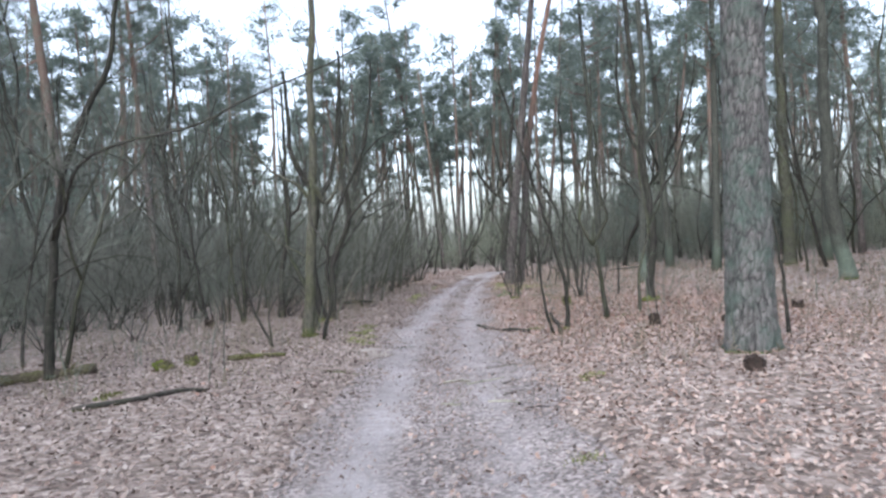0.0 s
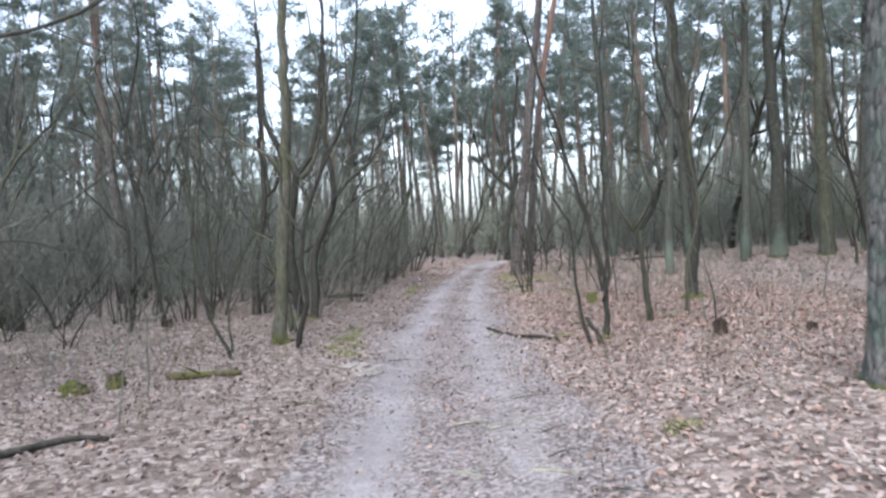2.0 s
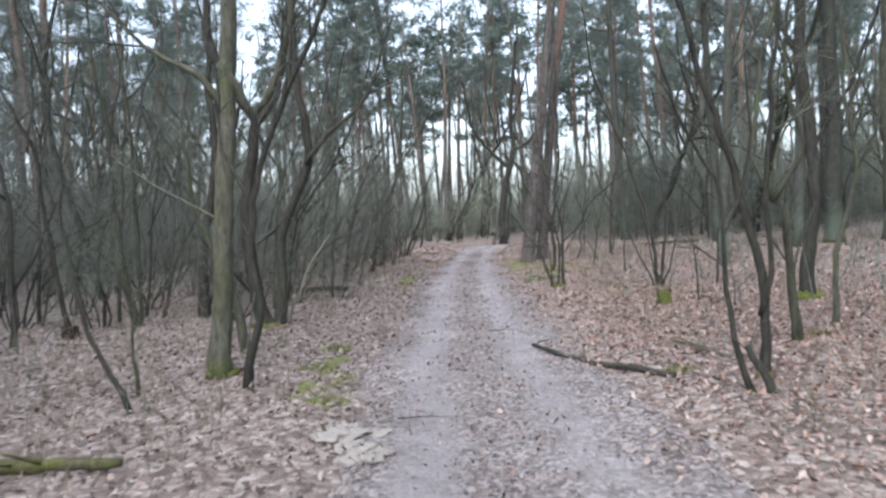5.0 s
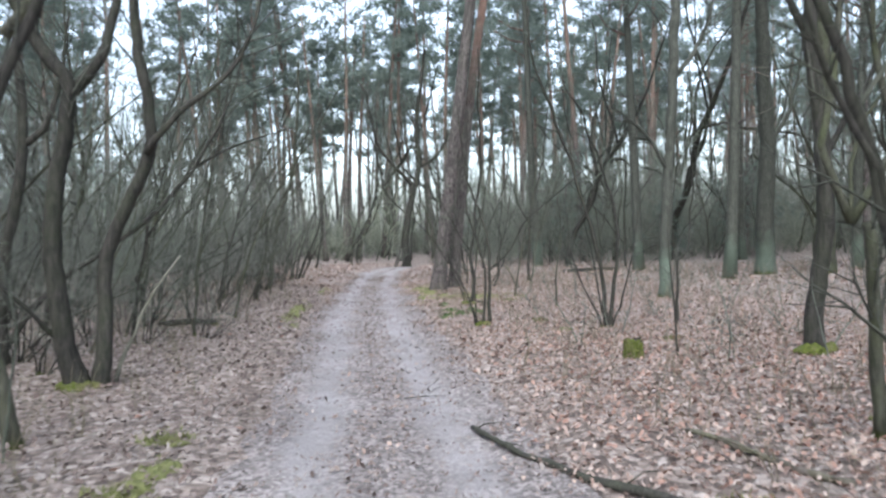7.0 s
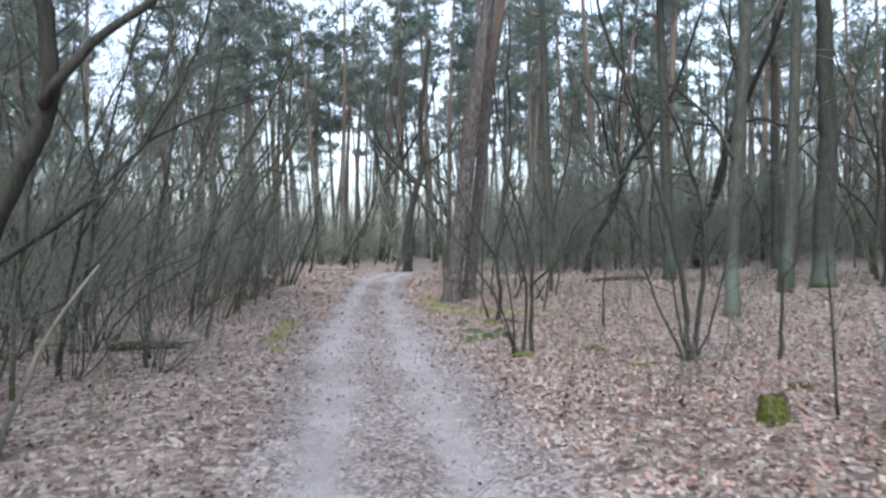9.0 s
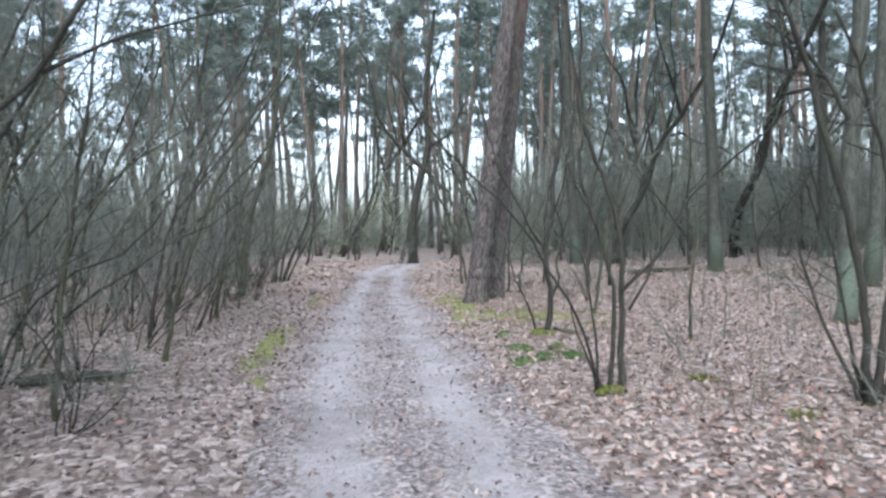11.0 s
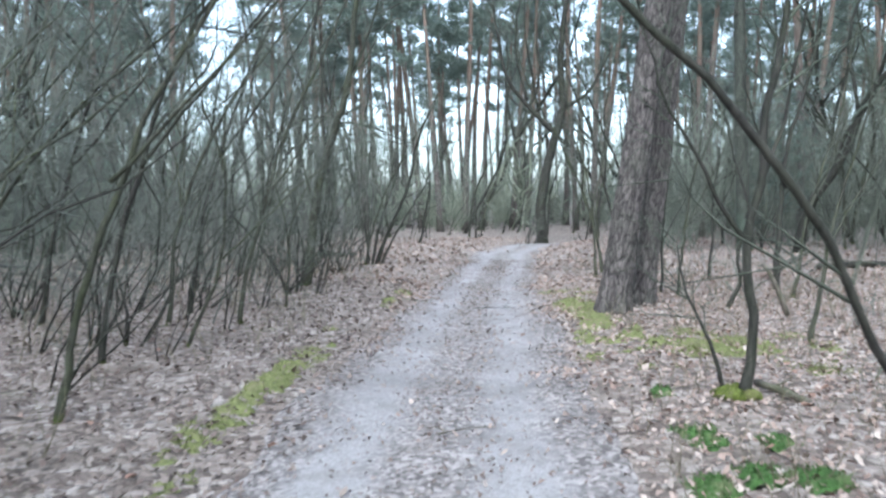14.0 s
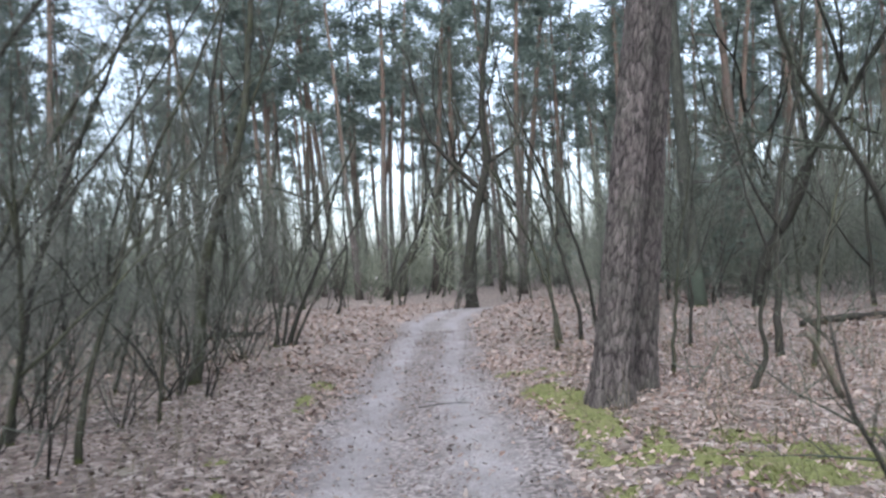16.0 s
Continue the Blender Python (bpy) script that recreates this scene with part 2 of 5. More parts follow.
# ---- geometry helpers ----
class Acc:
    """Collects vertices and triangles of one mesh."""

    def __init__(self):
        self.v, self.f, self.n = [], [], 0

    def add(self, v, f):
        self.v.append(np.asarray(v, float))
        self.f.append(np.asarray(f, int) + self.n)
        self.n += len(v)

    def arrays(self):
        return np.concatenate(self.v), np.concatenate(self.f)

    def tube(self, pts, radii, sides=6, seed=0.0, rough=0.0):
        """A closed tapered tube along a line of points."""
        p = np.asarray(pts, float)
        k = len(p)
        t = np.gradient(p, axis=0)
        t /= np.linalg.norm(t, axis=1)[:, None] + 1e-9
        ref = np.array((1.0, 0.03, 0.0)) if abs(t[0][2]) > 0.6 else np.array((0.0, 0.05, 1.0))
        a = np.cross(t, ref)
        a /= np.linalg.norm(a, axis=1)[:, None] + 1e-9
        b = np.cross(t, a)
        ang = np.arange(sides) * 2 * np.pi / sides + seed
        r = np.asarray(radii, float)[:, None] * np.ones(sides)
        if rough:
            r *= 1 + rough * (np.sin(3 * ang + 2.1 * p[:, 2:3] + seed) * 0.6 + np.sin(5 * ang - 4.3 * p[:, 2:3]) * 0.4)
        ring = p[:, None] + r[..., None] * (np.cos(ang)[None, :, None] * a[:, None] + np.sin(ang)[None, :, None] * b[:, None])
        v = np.concatenate((ring.reshape(-1, 3), p[:1], p[-1:]))
        i = np.arange(sides)
        j = (i + 1) % sides
        f = []
        for s in range(k - 1):
            o, q = s * sides, (s + 1) * sides
            f += [np.stack((o + i, q + i, o + j), 1), np.stack((o + j, q + i, q + j), 1)]
        f += [np.stack((np.full(sides, k * sides), i, j), 1), np.stack((np.full(sides, k * sides + 1), (k - 1) * sides + j, (k - 1) * sides + i), 1)]
        self.add(v, np.concatenate(f))


def twig_into(acc, pts, r0):
    """A three-sided twig that ends in a point."""
    p = np.asarray(pts, float)
    t = p[-1] - p[0]
    t = t / (np.linalg.norm(t) + 1e-9)
    a = np.cross(t, (0.31, 0.87, 0.38))
    a /= np.linalg.norm(a) + 1e-9
    b = np.cross(t, a)
    k = len(p) - 1
    v, f = [], []
    for i in range(k):
        r = r0 * (1 - 0.75 * i / k)
        v += [p[i] + r * a, p[i] + r * (-0.5 * a + 0.87 * b), p[i] + r * (-0.5 * a - 0.87 * b)]
        for j in range(3):
            q = (j + 1) % 3
            if i < k - 1:
                f += [(3 * i + j, 3 * i + q, 3 * i + 3 + j), (3 * i + q, 3 * i + 3 + q, 3 * i + 3 + j)]
            else:
                f.append((3 * i + j, 3 * i + q, 3 * k))
    v.append(p[-1])
    acc.add(v, f)


def mesh_of(name, v, f, mat, smooth=True):
    v, f = np.asarray(v, np.float32), np.asarray(f, np.int32)
    me = bpy.data.meshes.new(name)
    k = f.shape[1]
    me.vertices.add(len(v)), me.loops.add(f.size), me.polygons.add(len(f))
    me.vertices.foreach_set("co", v.ravel())
    me.loops.foreach_set("vertex_index", f.ravel())
    me.polygons.foreach_set("loop_start", np.arange(0, f.size, k, dtype=np.int32))
    me.polygons.foreach_set("use_smooth", np.full(len(f), smooth))
    me.update(calc_edges=True)
    me.validate()
    me.materials.append(mat)
    return me


def part(name, acc, mat, parent, label="", smooth=True):
    ob = new(name, mesh_of(name, *acc.arrays(), mat, smooth))
    ob.parent = parent
    return tagged(ob, label)


def thing(name, x, y, label, category, group="", z=None, kind=""):
    ob = new(name)
    ob.empty_display_size = 0.2
    ob.location = (x, y, ground_z(x, y) if z is None else z)
    return tagged(ob, label, category, group, kind)


def spread(proto, poses):
    """Copies of a thing at all poses but the first, which it takes itself."""
    for m in poses[1:]:
        copy_thing(proto, m)
    proto.matrix_basis = poses[0]


def curve_line(pts, step=0.15):
    """A smooth line through a few points."""
    p = np.asarray(pts, float)
    p = np.concatenate((2 * p[:1] - p[1:2], p, 2 * p[-1:] - p[-2:-1]))
    out = []
    for k in range(1, len(p) - 2):
        a, b, c, d = p[k - 1:k + 3]
        for s in np.linspace(0, 1, max(2, int(np.linalg.norm(c - b) / step)), endpoint=False):
            out.append(0.5 * (2 * b + (c - a) * s + (2 * a - 5 * b + 4 * c - d) * s * s + (3 * b - a - 3 * c + d) * s ** 3))
    out.append(p[-2])
    return np.array(out)


# ---- the lie of the land ----
PATH_Y = (-14, 8, 15, 20, 25, 28.5, 33, 38, 42.5, 46, 52, 62)
PATH_X = (-0.15, -0.1, -0.1, 0.14, 0.38, 0.65, 1.0, 1.6, 2.1, 3.0, 6.0, 13.0)
PATH_W = (1.25, 1.22, 1.1, 1.06, 1.1, 1.06, 0.95, 0.92, 0.95, 0.9, 0.8, 0.8)


def centre(y):
    return np.interp(y, PATH_Y, PATH_X)


def half(y):
    return np.interp(y, PATH_Y, PATH_W)


def ground_z(x, y):
    d = x - centre(y)
    z = -0.05 - 0.16 * np.exp(-np.abs(d / 1.3) ** 3) + 0.010 * np.clip(d - 3, 0, 30)
    z = z + 0.17 * np.exp(-((x - 3.7) ** 2 + (y - 8.9) ** 2) / 3.5)
    z = z + 0.03 * np.sin(0.9 * x + 0.4 * y) * np.sin(0.7 * y - 0.3 * x) + 0.012 * np.sin(2.3 * x + 1) * np.sin(1.9 * y)
    return z + 0.25 * np.sin(0.11 * x + 1) * np.sin(0.09 * y) * np.clip((np.abs(d) - 8) / 15, 0, 1)


def tread(x, y):
    """How far the trodden path stands above the ground sheet."""
    u = np.abs((x - centre(y)) / half(y))
    return np.where(u < 1, 0.046 * (1 - np.clip(u, 0, 1) ** 4) - 0.014 * np.exp(-((u - 0.5) / 0.2) ** 2), 0.0)


def grid_axis(near0, near1, step, far0, far1):
    """Fine steps in the middle, growing towards both ends."""
    mid = list(np.arange(near0, near1, step))
    lo, hi, s = [near0], [mid[-1]], step
    while lo[-1] > far0:
        s *= 1.28
        lo.append(lo[-1] - s)
    s = step
    while hi[-1] < far1:
        s *= 1.28
        hi.append(hi[-1] + s)
    return np.array(lo[:0:-1] + mid + hi[1:])


def sheet(xs, ys):
    gx, gy = np.meshgrid(xs, ys)
    n, m = gx.shape
    i = np.arange(n * m).reshape(n, m)
    f = np.stack((i[:-1, :-1], i[:-1, 1:], i[1:, 1:], i[1:, :-1]), -1).reshape(-1, 4)
    return gx, gy, f


gx, gy, gf = sheet(grid_axis(-8, 9, 0.14, -700, 700), grid_axis(0, 46, 0.14, -700, 900))
rng = np.random.default_rng(5)
gz = ground_z(gx, gy) + rng.normal(0, 0.006, gx.shape) * (np.abs(gx - centre(gy)) > 1.2)
tagged(new("ground", mesh_of("ground", np.stack((gx, gy, gz), -1).reshape(-1, 3), gf, M_LITTER)), "forest floor covered with brown fallen leaves", "forest floor", kind="structure")


def build_path():
    ys, us = np.arange(-12, 48.5, 0.09), np.linspace(-1.6, 1.6, 41)
    u, y, f = sheet(us, ys)
    x = centre(y) + u * half(y)
    wob = np.array([noise.noise((a * 0.9, b * 0.8, 3)) + 0.5 * noise.noise((a * 3.1, b * 3.1, 7)) for a, b in zip(x.ravel(), y.ravel())]).reshape(x.shape)
    z = ground_z(x, y) + 0.046 * (1 - np.abs(u) ** 4) + 0.026 * wob - 0.014 * np.exp(-((np.abs(u) - 0.5) / 0.2) ** 2)
    me = mesh_of("path", np.stack((x, y, z), -1).reshape(-1, 3), f, M_PATH)
    side = np.where(u > 0.0, 0.45 + 0.4 * np.clip((y - 10) / 6, 0, 1), 1.0)
    rut = side * np.exp(-((np.abs(u + 0.05) - 0.5) / 0.24) ** 2) * np.clip(1.25 - np.abs(u), 0, 1) + 0.16 * np.clip((y - 16) / 8, 0, 1) * np.clip(2 - 2 * np.abs(u), 0, 1)
    me.attributes.new("rut", "FLOAT", "POINT").data.foreach_set("value", rut.astype(np.float32).ravel())
    tagged(new("path", me), "trodden grey sandy forest path with scattered leaves", "path", kind="structure")


build_path()


# ---- fallen leaves ----
def scatter_leaves(name, count, xlim, ylim, keep, size, seed, label, mat=None):
    r = np.random.default_rng(seed)
    x, y = r.uniform(*xlim, count), r.uniform(*ylim, count)
    d = (x - centre(y)) / half(y)
    d = d + 0.13 * np.sin(1.7 * y + 0.8) + 0.10 * np.sin(4.3 * y + 1.9 * x) + 0.06 * np.sin(9.1 * y - 3 * x)
    ok = r.random(count) < keep(d, y)
    x, y, d = x[ok], y[ok], d[ok]
    n = len(x)
    shape = np.array(((-0.55, 0, 0.0), (-0.14, 0.36, 0.12), (0.24, 0.17, 0.1), (0.55, -0.06, 0.02), (0.1, -0.34, 0.14), (-0.22, -0.15, 0.06)))
    tri = np.array(((0, 5, 1), (1, 5, 4), (1, 4, 2), (2, 4, 3)))
    s = size * r.uniform(0.55, 1.3, n)
    loc = shape[None] * s[:, None, None] * np.stack((np.ones(n), r.uniform(0.75, 1.2, n), r.uniform(-2.0, 2.6, n)), 1)[:, None]
    yaw, tip, til = r.uniform(0, 6.283, n), r.normal(0, 0.45, n), r.normal(0, 0.45, n)
    cy, sy = np.cos(yaw)[:, None], np.sin(yaw)[:, None]
    px, py, pz = loc[..., 0], loc[..., 1], loc[..., 2]
    pz = pz + px * np.sin(tip)[:, None] + py * np.sin(til)[:, None]
    wx, wy = cy * px - sy * py, sy * px + cy * py
    lift = 0.008 + np.abs(r.normal(0, 0.012, n)) + 0.25 * s * (np.abs(np.sin(tip)) + np.abs(np.sin(til))) + tread(x, y)
    v = np.stack((wx + x[:, None], wy + y[:, None], pz + (ground_z(x, y) + lift)[:, None]), -1).reshape(-1, 3)
    f = (tri[None] + 6 * np.arange(n)[:, None, None]).reshape(-1, 3)
    tagged(new(name, mesh_of(name, v, f, mat or M_LEAF, False)), label, "leaves", kind="stuff")


def verge_density(d, y):
    """Few leaves on the trodden tracks, more towards the edges, all of the floor beyond them."""
    a = np.abs(d)
    edge = np.clip((a - 0.7) / 0.48, 0, 1) ** 1.5
    crown = np.where(np.abs(a - 0.5) < 0.2, 0.015, np.where(y < 20, 0.1, 0.04))
    return np.clip(np.maximum(edge, crown), 0, 1) * np.clip(1.3 - 0.08 * a, 0.25, 1)


scatter_leaves("fallen_leaves", 92000, (-0.4, 8), (2, 34), verge_density, 0.045, 11, "dry reddish-brown and beige fallen leaves on the forest floor")
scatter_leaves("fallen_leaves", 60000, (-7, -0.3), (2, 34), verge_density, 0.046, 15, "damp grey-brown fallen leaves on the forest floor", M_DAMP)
scatter_leaves("fallen_leaves", 14000, (1.2, 7), (9, 23), lambda d, y: np.clip((np.abs(d) - 1.1) * 2, 0, 1) * np.clip(1 - np.abs(y - 16) / 7, 0, 1), 0.05, 16, "large russet oak leaves lying on top of the litter", M_RUSSET)
scatter_leaves("fallen_leaves", 18000, (-9, 14), (33, 50), verge_density, 0.085, 12, "dry brown fallen leaves farther along the path")
scatter_leaves("fallen_leaves", 13000, (8, 24), (8, 36), lambda d, y: np.full(d.shape, 0.9), 0.09, 13, "dry brown fallen leaves under the trees")
scatter_leaves("leaf_crumbs", 90000, (-2.2, 4), (2, 40), lambda d, y: np.where(np.abs(d) < 1.15, np.where(np.abs(np.abs(d) - 0.5) < 0.2, 0.26, 0.75), 0.12), 0.027, 14, "small leaf crumbs trodden into the path", M_CRUMB)
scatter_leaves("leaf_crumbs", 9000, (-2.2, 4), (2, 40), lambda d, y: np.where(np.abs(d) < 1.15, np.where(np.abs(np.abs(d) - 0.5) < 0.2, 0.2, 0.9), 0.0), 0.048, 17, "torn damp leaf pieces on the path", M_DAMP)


def single_leaves(floor):
    """Large dry leaves that lie by themselves beside the path."""
    rr = random.Random(31)
    shapes = []
    for k in range(5):
        a = Acc()
        w, c = rr.uniform(0.28, 0.4), rr.uniform(0.1, 0.24)
        rim = [(0.5 * math.cos(t) * (1 + 0.12 * math.cos(5 * t)), w * math.sin(t) * (1 + 0.16 * math.cos(6 * t + k)), c * abs(math.sin(t)) + 0.05 * math.sin(2 * t + k)) for t in np.linspace(0, 6.283, 15)[:-1]]
        a.add([(0, 0, -0.03)] + rim, [(0, 1 + j, 1 + (j + 1) % 14) for j in range(14)])
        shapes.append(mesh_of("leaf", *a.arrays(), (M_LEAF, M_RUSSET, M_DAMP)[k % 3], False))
    for k in range(240):
        y = 3 + 27 * (k + rr.random()) / 240
        d = rr.choice((-1, 1, 1)) * rr.uniform(0.9, 2.6)
        x = float(centre(y)) + d * float(half(y))
        s = rr.uniform(0.05, 0.075)
        ob = new("leaf", shapes[k % 5])
        ob.parent = floor
        ob.matrix_basis = pose(x, y, float(ground_z(x, y) + tread(x, y)) + 0.035, rr.uniform(-25, 25), rr.uniform(-25, 25), rr.uniform(0, 360)) @ Matrix.Diagonal((s, s, s, 1))


single_leaves(bpy.data.objects["ground"])


# ---- trees ----
def branch_line(r, start, way, length, bend, segs, up=0.0):
    p, w = [np.array(start, float)], np.array(way, float) / np.linalg.norm(way)
    for _ in range(segs):
        w = w + r.normal(0, bend, 3) + np.array((0, 0, up))
        w /= np.linalg.norm(w)
        p.append(p[-1] + w * length / segs)
    return np.array(p)


def sprout(acc, r, line, radii, count, length, level, lo=0.3, spread_out=0.9, sides=3, thin=0.0035):
    """Twigs along a line, with finer twigs on them."""
    k = len(line)
    for _ in range(count):
        s = r.uniform(lo, 1) * (k - 1.001)
        i = int(s)
        at = line[i] + (line[i + 1] - line[i]) * (s - i)
        way = line[i + 1] - line[i]
        way = way / (np.linalg.norm(way) + 1e-9)
        side = r.normal(0, 1, 3)
        side -= way * side.dot(way)
        side /= np.linalg.norm(side) + 1e-9
        ln = length * r.uniform(0.45, 1.2) * (1.15 - 0.5 * s / k)
        r0 = max(thin, min(radii[i] * 0.55, 0.012 * ln + thin))
        tw = branch_line(r, at, way + side * spread_out, ln, 0.2, (1, 2, 3)[level], 0.03)
        twig_into(acc, tw, r0)
        if level:
            sprout(acc, r, tw, np.linspace(r0, thin, len(tw)), 5, ln * 0.55, level - 1, 0.2, spread_out, 3, thin * 0.85)


def bare_tree(name, label, category, seed, height, radius, limbs, mat, group, bend=0.06, first=0.35, twigs=10, limb_len=0.38, stems=1, twig_len=0.6, sway=0.1, wide=0.9, forks=0):
    """A leafless young tree or bush: each stem a part, its forks and limbs parts, the fine twigs one part."""
    r = np.random.default_rng(seed)
    tree = new(name)
    tagged(tree, label, category, group)
    fine = Acc()
    for k in range(stems):
        a = r.uniform(0, 6.283)
        off = 0.0 if stems == 1 else 0.10 * r.uniform(0.3, 1)
        lean = r.uniform(0.0, sway) if stems == 1 else r.uniform(0.1, 0.5)
        h = height * (1 if k == 0 else r.uniform(0.6, 1.0))
        rows = 14 if stems == 1 else 8
        line = branch_line(r, (off * math.cos(a), off * math.sin(a), -0.12), (lean * math.cos(a), lean * math.sin(a), 1), h, bend * (12 / rows) ** 0.5, rows, 0.045)
        rad = radius * (1 if k == 0 else r.uniform(0.5, 0.9)) * np.linspace(1, 0.16, rows + 1) ** 0.9
        rad[0] *= 1.35
        stem = Acc()
        stem.tube(line, rad, 8 if radius > 0.03 else 4, seed, 0.06)
        part("trunk" if stems == 1 else "stem", stem, mat, tree)
        axes = [(line, rad, first)]
        for m in range(forks):
            i = int(rows * (0.2 + 0.4 * (m + r.random()) / forks))
            b = r.uniform(0, 6.283)
            way = line[i + 1] - line[i]
            way = way / np.linalg.norm(way) + r.uniform(0.35, 0.75) * np.array((math.cos(b), math.sin(b), 0))
            ln = branch_line(r, line[i], way, h * (1 - i / rows) * r.uniform(0.7, 1.0), bend * 1.3, 8, 0.07)
            fr = rad[i] * r.uniform(0.55, 0.8) * np.linspace(1, 0.15, 9) ** 0.9
            arm = Acc()
            arm.tube(ln, fr, 6, seed + m, 0.06)
            part("branch", arm, mat, tree)
            axes.append((ln, fr, 0.15))
        for q in range(limbs):
            ln, lr0, lo = axes[q % len(axes)]
            s = r.uniform(lo, 0.97) * (len(ln) - 1.01)
            i = int(s)
            b = r.uniform(0, 6.283)
            lb = branch_line(r, ln[i] + (ln[i + 1] - ln[i]) * (s - i), (math.cos(b), math.sin(b), r.uniform(0.4, 1.3)), limb_len * h * r.uniform(0.4, 1.0) * (1.2 - 0.85 * s / len(ln)), bend * 2.2, 5, 0.03)
            lr = np.linspace(lr0[i] * r.uniform(0.4, 0.62), 0.004, 6)
            limb = Acc()
            limb.tube(lb, lr, 4 if stems == 1 else 3)
            fine.add(*limb.arrays())
            sprout(fine, r, lb, lr, twigs, twig_len, 1, 0.2, wide)
        for ln, lr0, lo in axes:
            sprout(fine, r, ln, lr0, twigs, twig_len, 1, lo, wide)
    part("crown", fine, M_TWIG, tree)
    return tree


def tuft_cloud(acc, r, centre_at, radius, tufts, blades, length, width):
    """Sprays of needles inside a flattened clump."""
    c = r.normal(0, 0.5, (tufts, 3)) * np.array((1, 1, 0.45)) * radius + centre_at
    way = r.normal(0, 1, (tufts, blades, 3)) + np.array((0, 0, 0.25))
    way /= np.linalg.norm(way, axis=2)[..., None]
    side = np.cross(way, r.normal(0, 1, (tufts, blades, 3)))
    side /= np.linalg.norm(side, axis=2)[..., None]
    ln = length * r.uniform(0.6, 1.2, (tufts, blades, 1))
    a = c[:, None] + side * width * 0.5
    b = c[:, None] - side * width * 0.5
    v = np.stack((a, b, c[:, None] + way * ln), 2).reshape(-1, 3)
    acc.add(v, np.arange(len(v)).reshape(-1, 3))


def pine_parts(seed, height, radius, crown_from, clumps, tufts, blades, sides, spread_at=2.0, lean=0.03, blade=(0.34, 0.036)):
    """Trunk, boughs and needles of a Scots pine."""
    r = np.random.default_rng(seed)
    trunk, boughs, needles = Acc(), Acc(), Acc()
    a = r.uniform(0, 6.283)
    line = branch_line(r, (0, 0, -0.2), (lean * math.cos(a), lean * math.sin(a), 1), height, 0.012, 12)
    rad = radius * np.linspace(1, 0.28, 13)
    rad[0] *= 1.3
    trunk.tube(line, rad, sides, seed, 0.03)
    for k in range(clumps):
        s = (crown_from + (0.99 - crown_from) * (k + r.random()) / clumps) * 11.99
        i = int(s)
        at = line[i] + (line[i + 1] - line[i]) * (s - i)
        b = r.uniform(0, 6.283)
        reach = spread_at * (1.15 - 0.55 * s / 12) * r.uniform(0.4, 1.1)
        lb = branch_line(r, at, (math.cos(b), math.sin(b), r.uniform(0.0, 0.6)), reach, 0.12, 4, 0.05)
        boughs.tube(lb, np.linspace(rad[i] * 0.4, 0.02, 5), 4)
        tuft_cloud(needles, r, lb[-1], r.uniform(0.55, 1.1), tufts, blades, *blade)
        tuft_cloud(needles, r, lb[2], r.uniform(0.4, 0.7), tufts // 2, blades, *blade)
    for _ in range(10):
        s = r.uniform(0.4 * crown_from, crown_from) * 11.99
        i = int(s)
        b = r.uniform(0, 6.283)
        boughs.tube(branch_line(r, line[i], (math.cos(b), math.sin(b), r.uniform(-0.2, 0.3)), r.uniform(0.5, 1.8), 0.12, 3), (0.022, 0.016, 0.011, 0.005), 3)
    return trunk, boughs, needles


def pine(label, seed, height, radius, crown_from=0.6, clumps=15, tufts=44, mat=None, group="pines"):
    trunk, boughs, needles = pine_parts(seed, height, radius, crown_from, clumps, tufts, 4, 8)
    tree = tagged(new("pine_tree"), label, "tree", group)
    part("trunk", trunk, mat or M_PINE, tree)
    tagged(part("branchwork", boughs, M_PINE, tree), kind="stuff")
    part("crown", needles, M_NEEDLE, tree)
    return tree


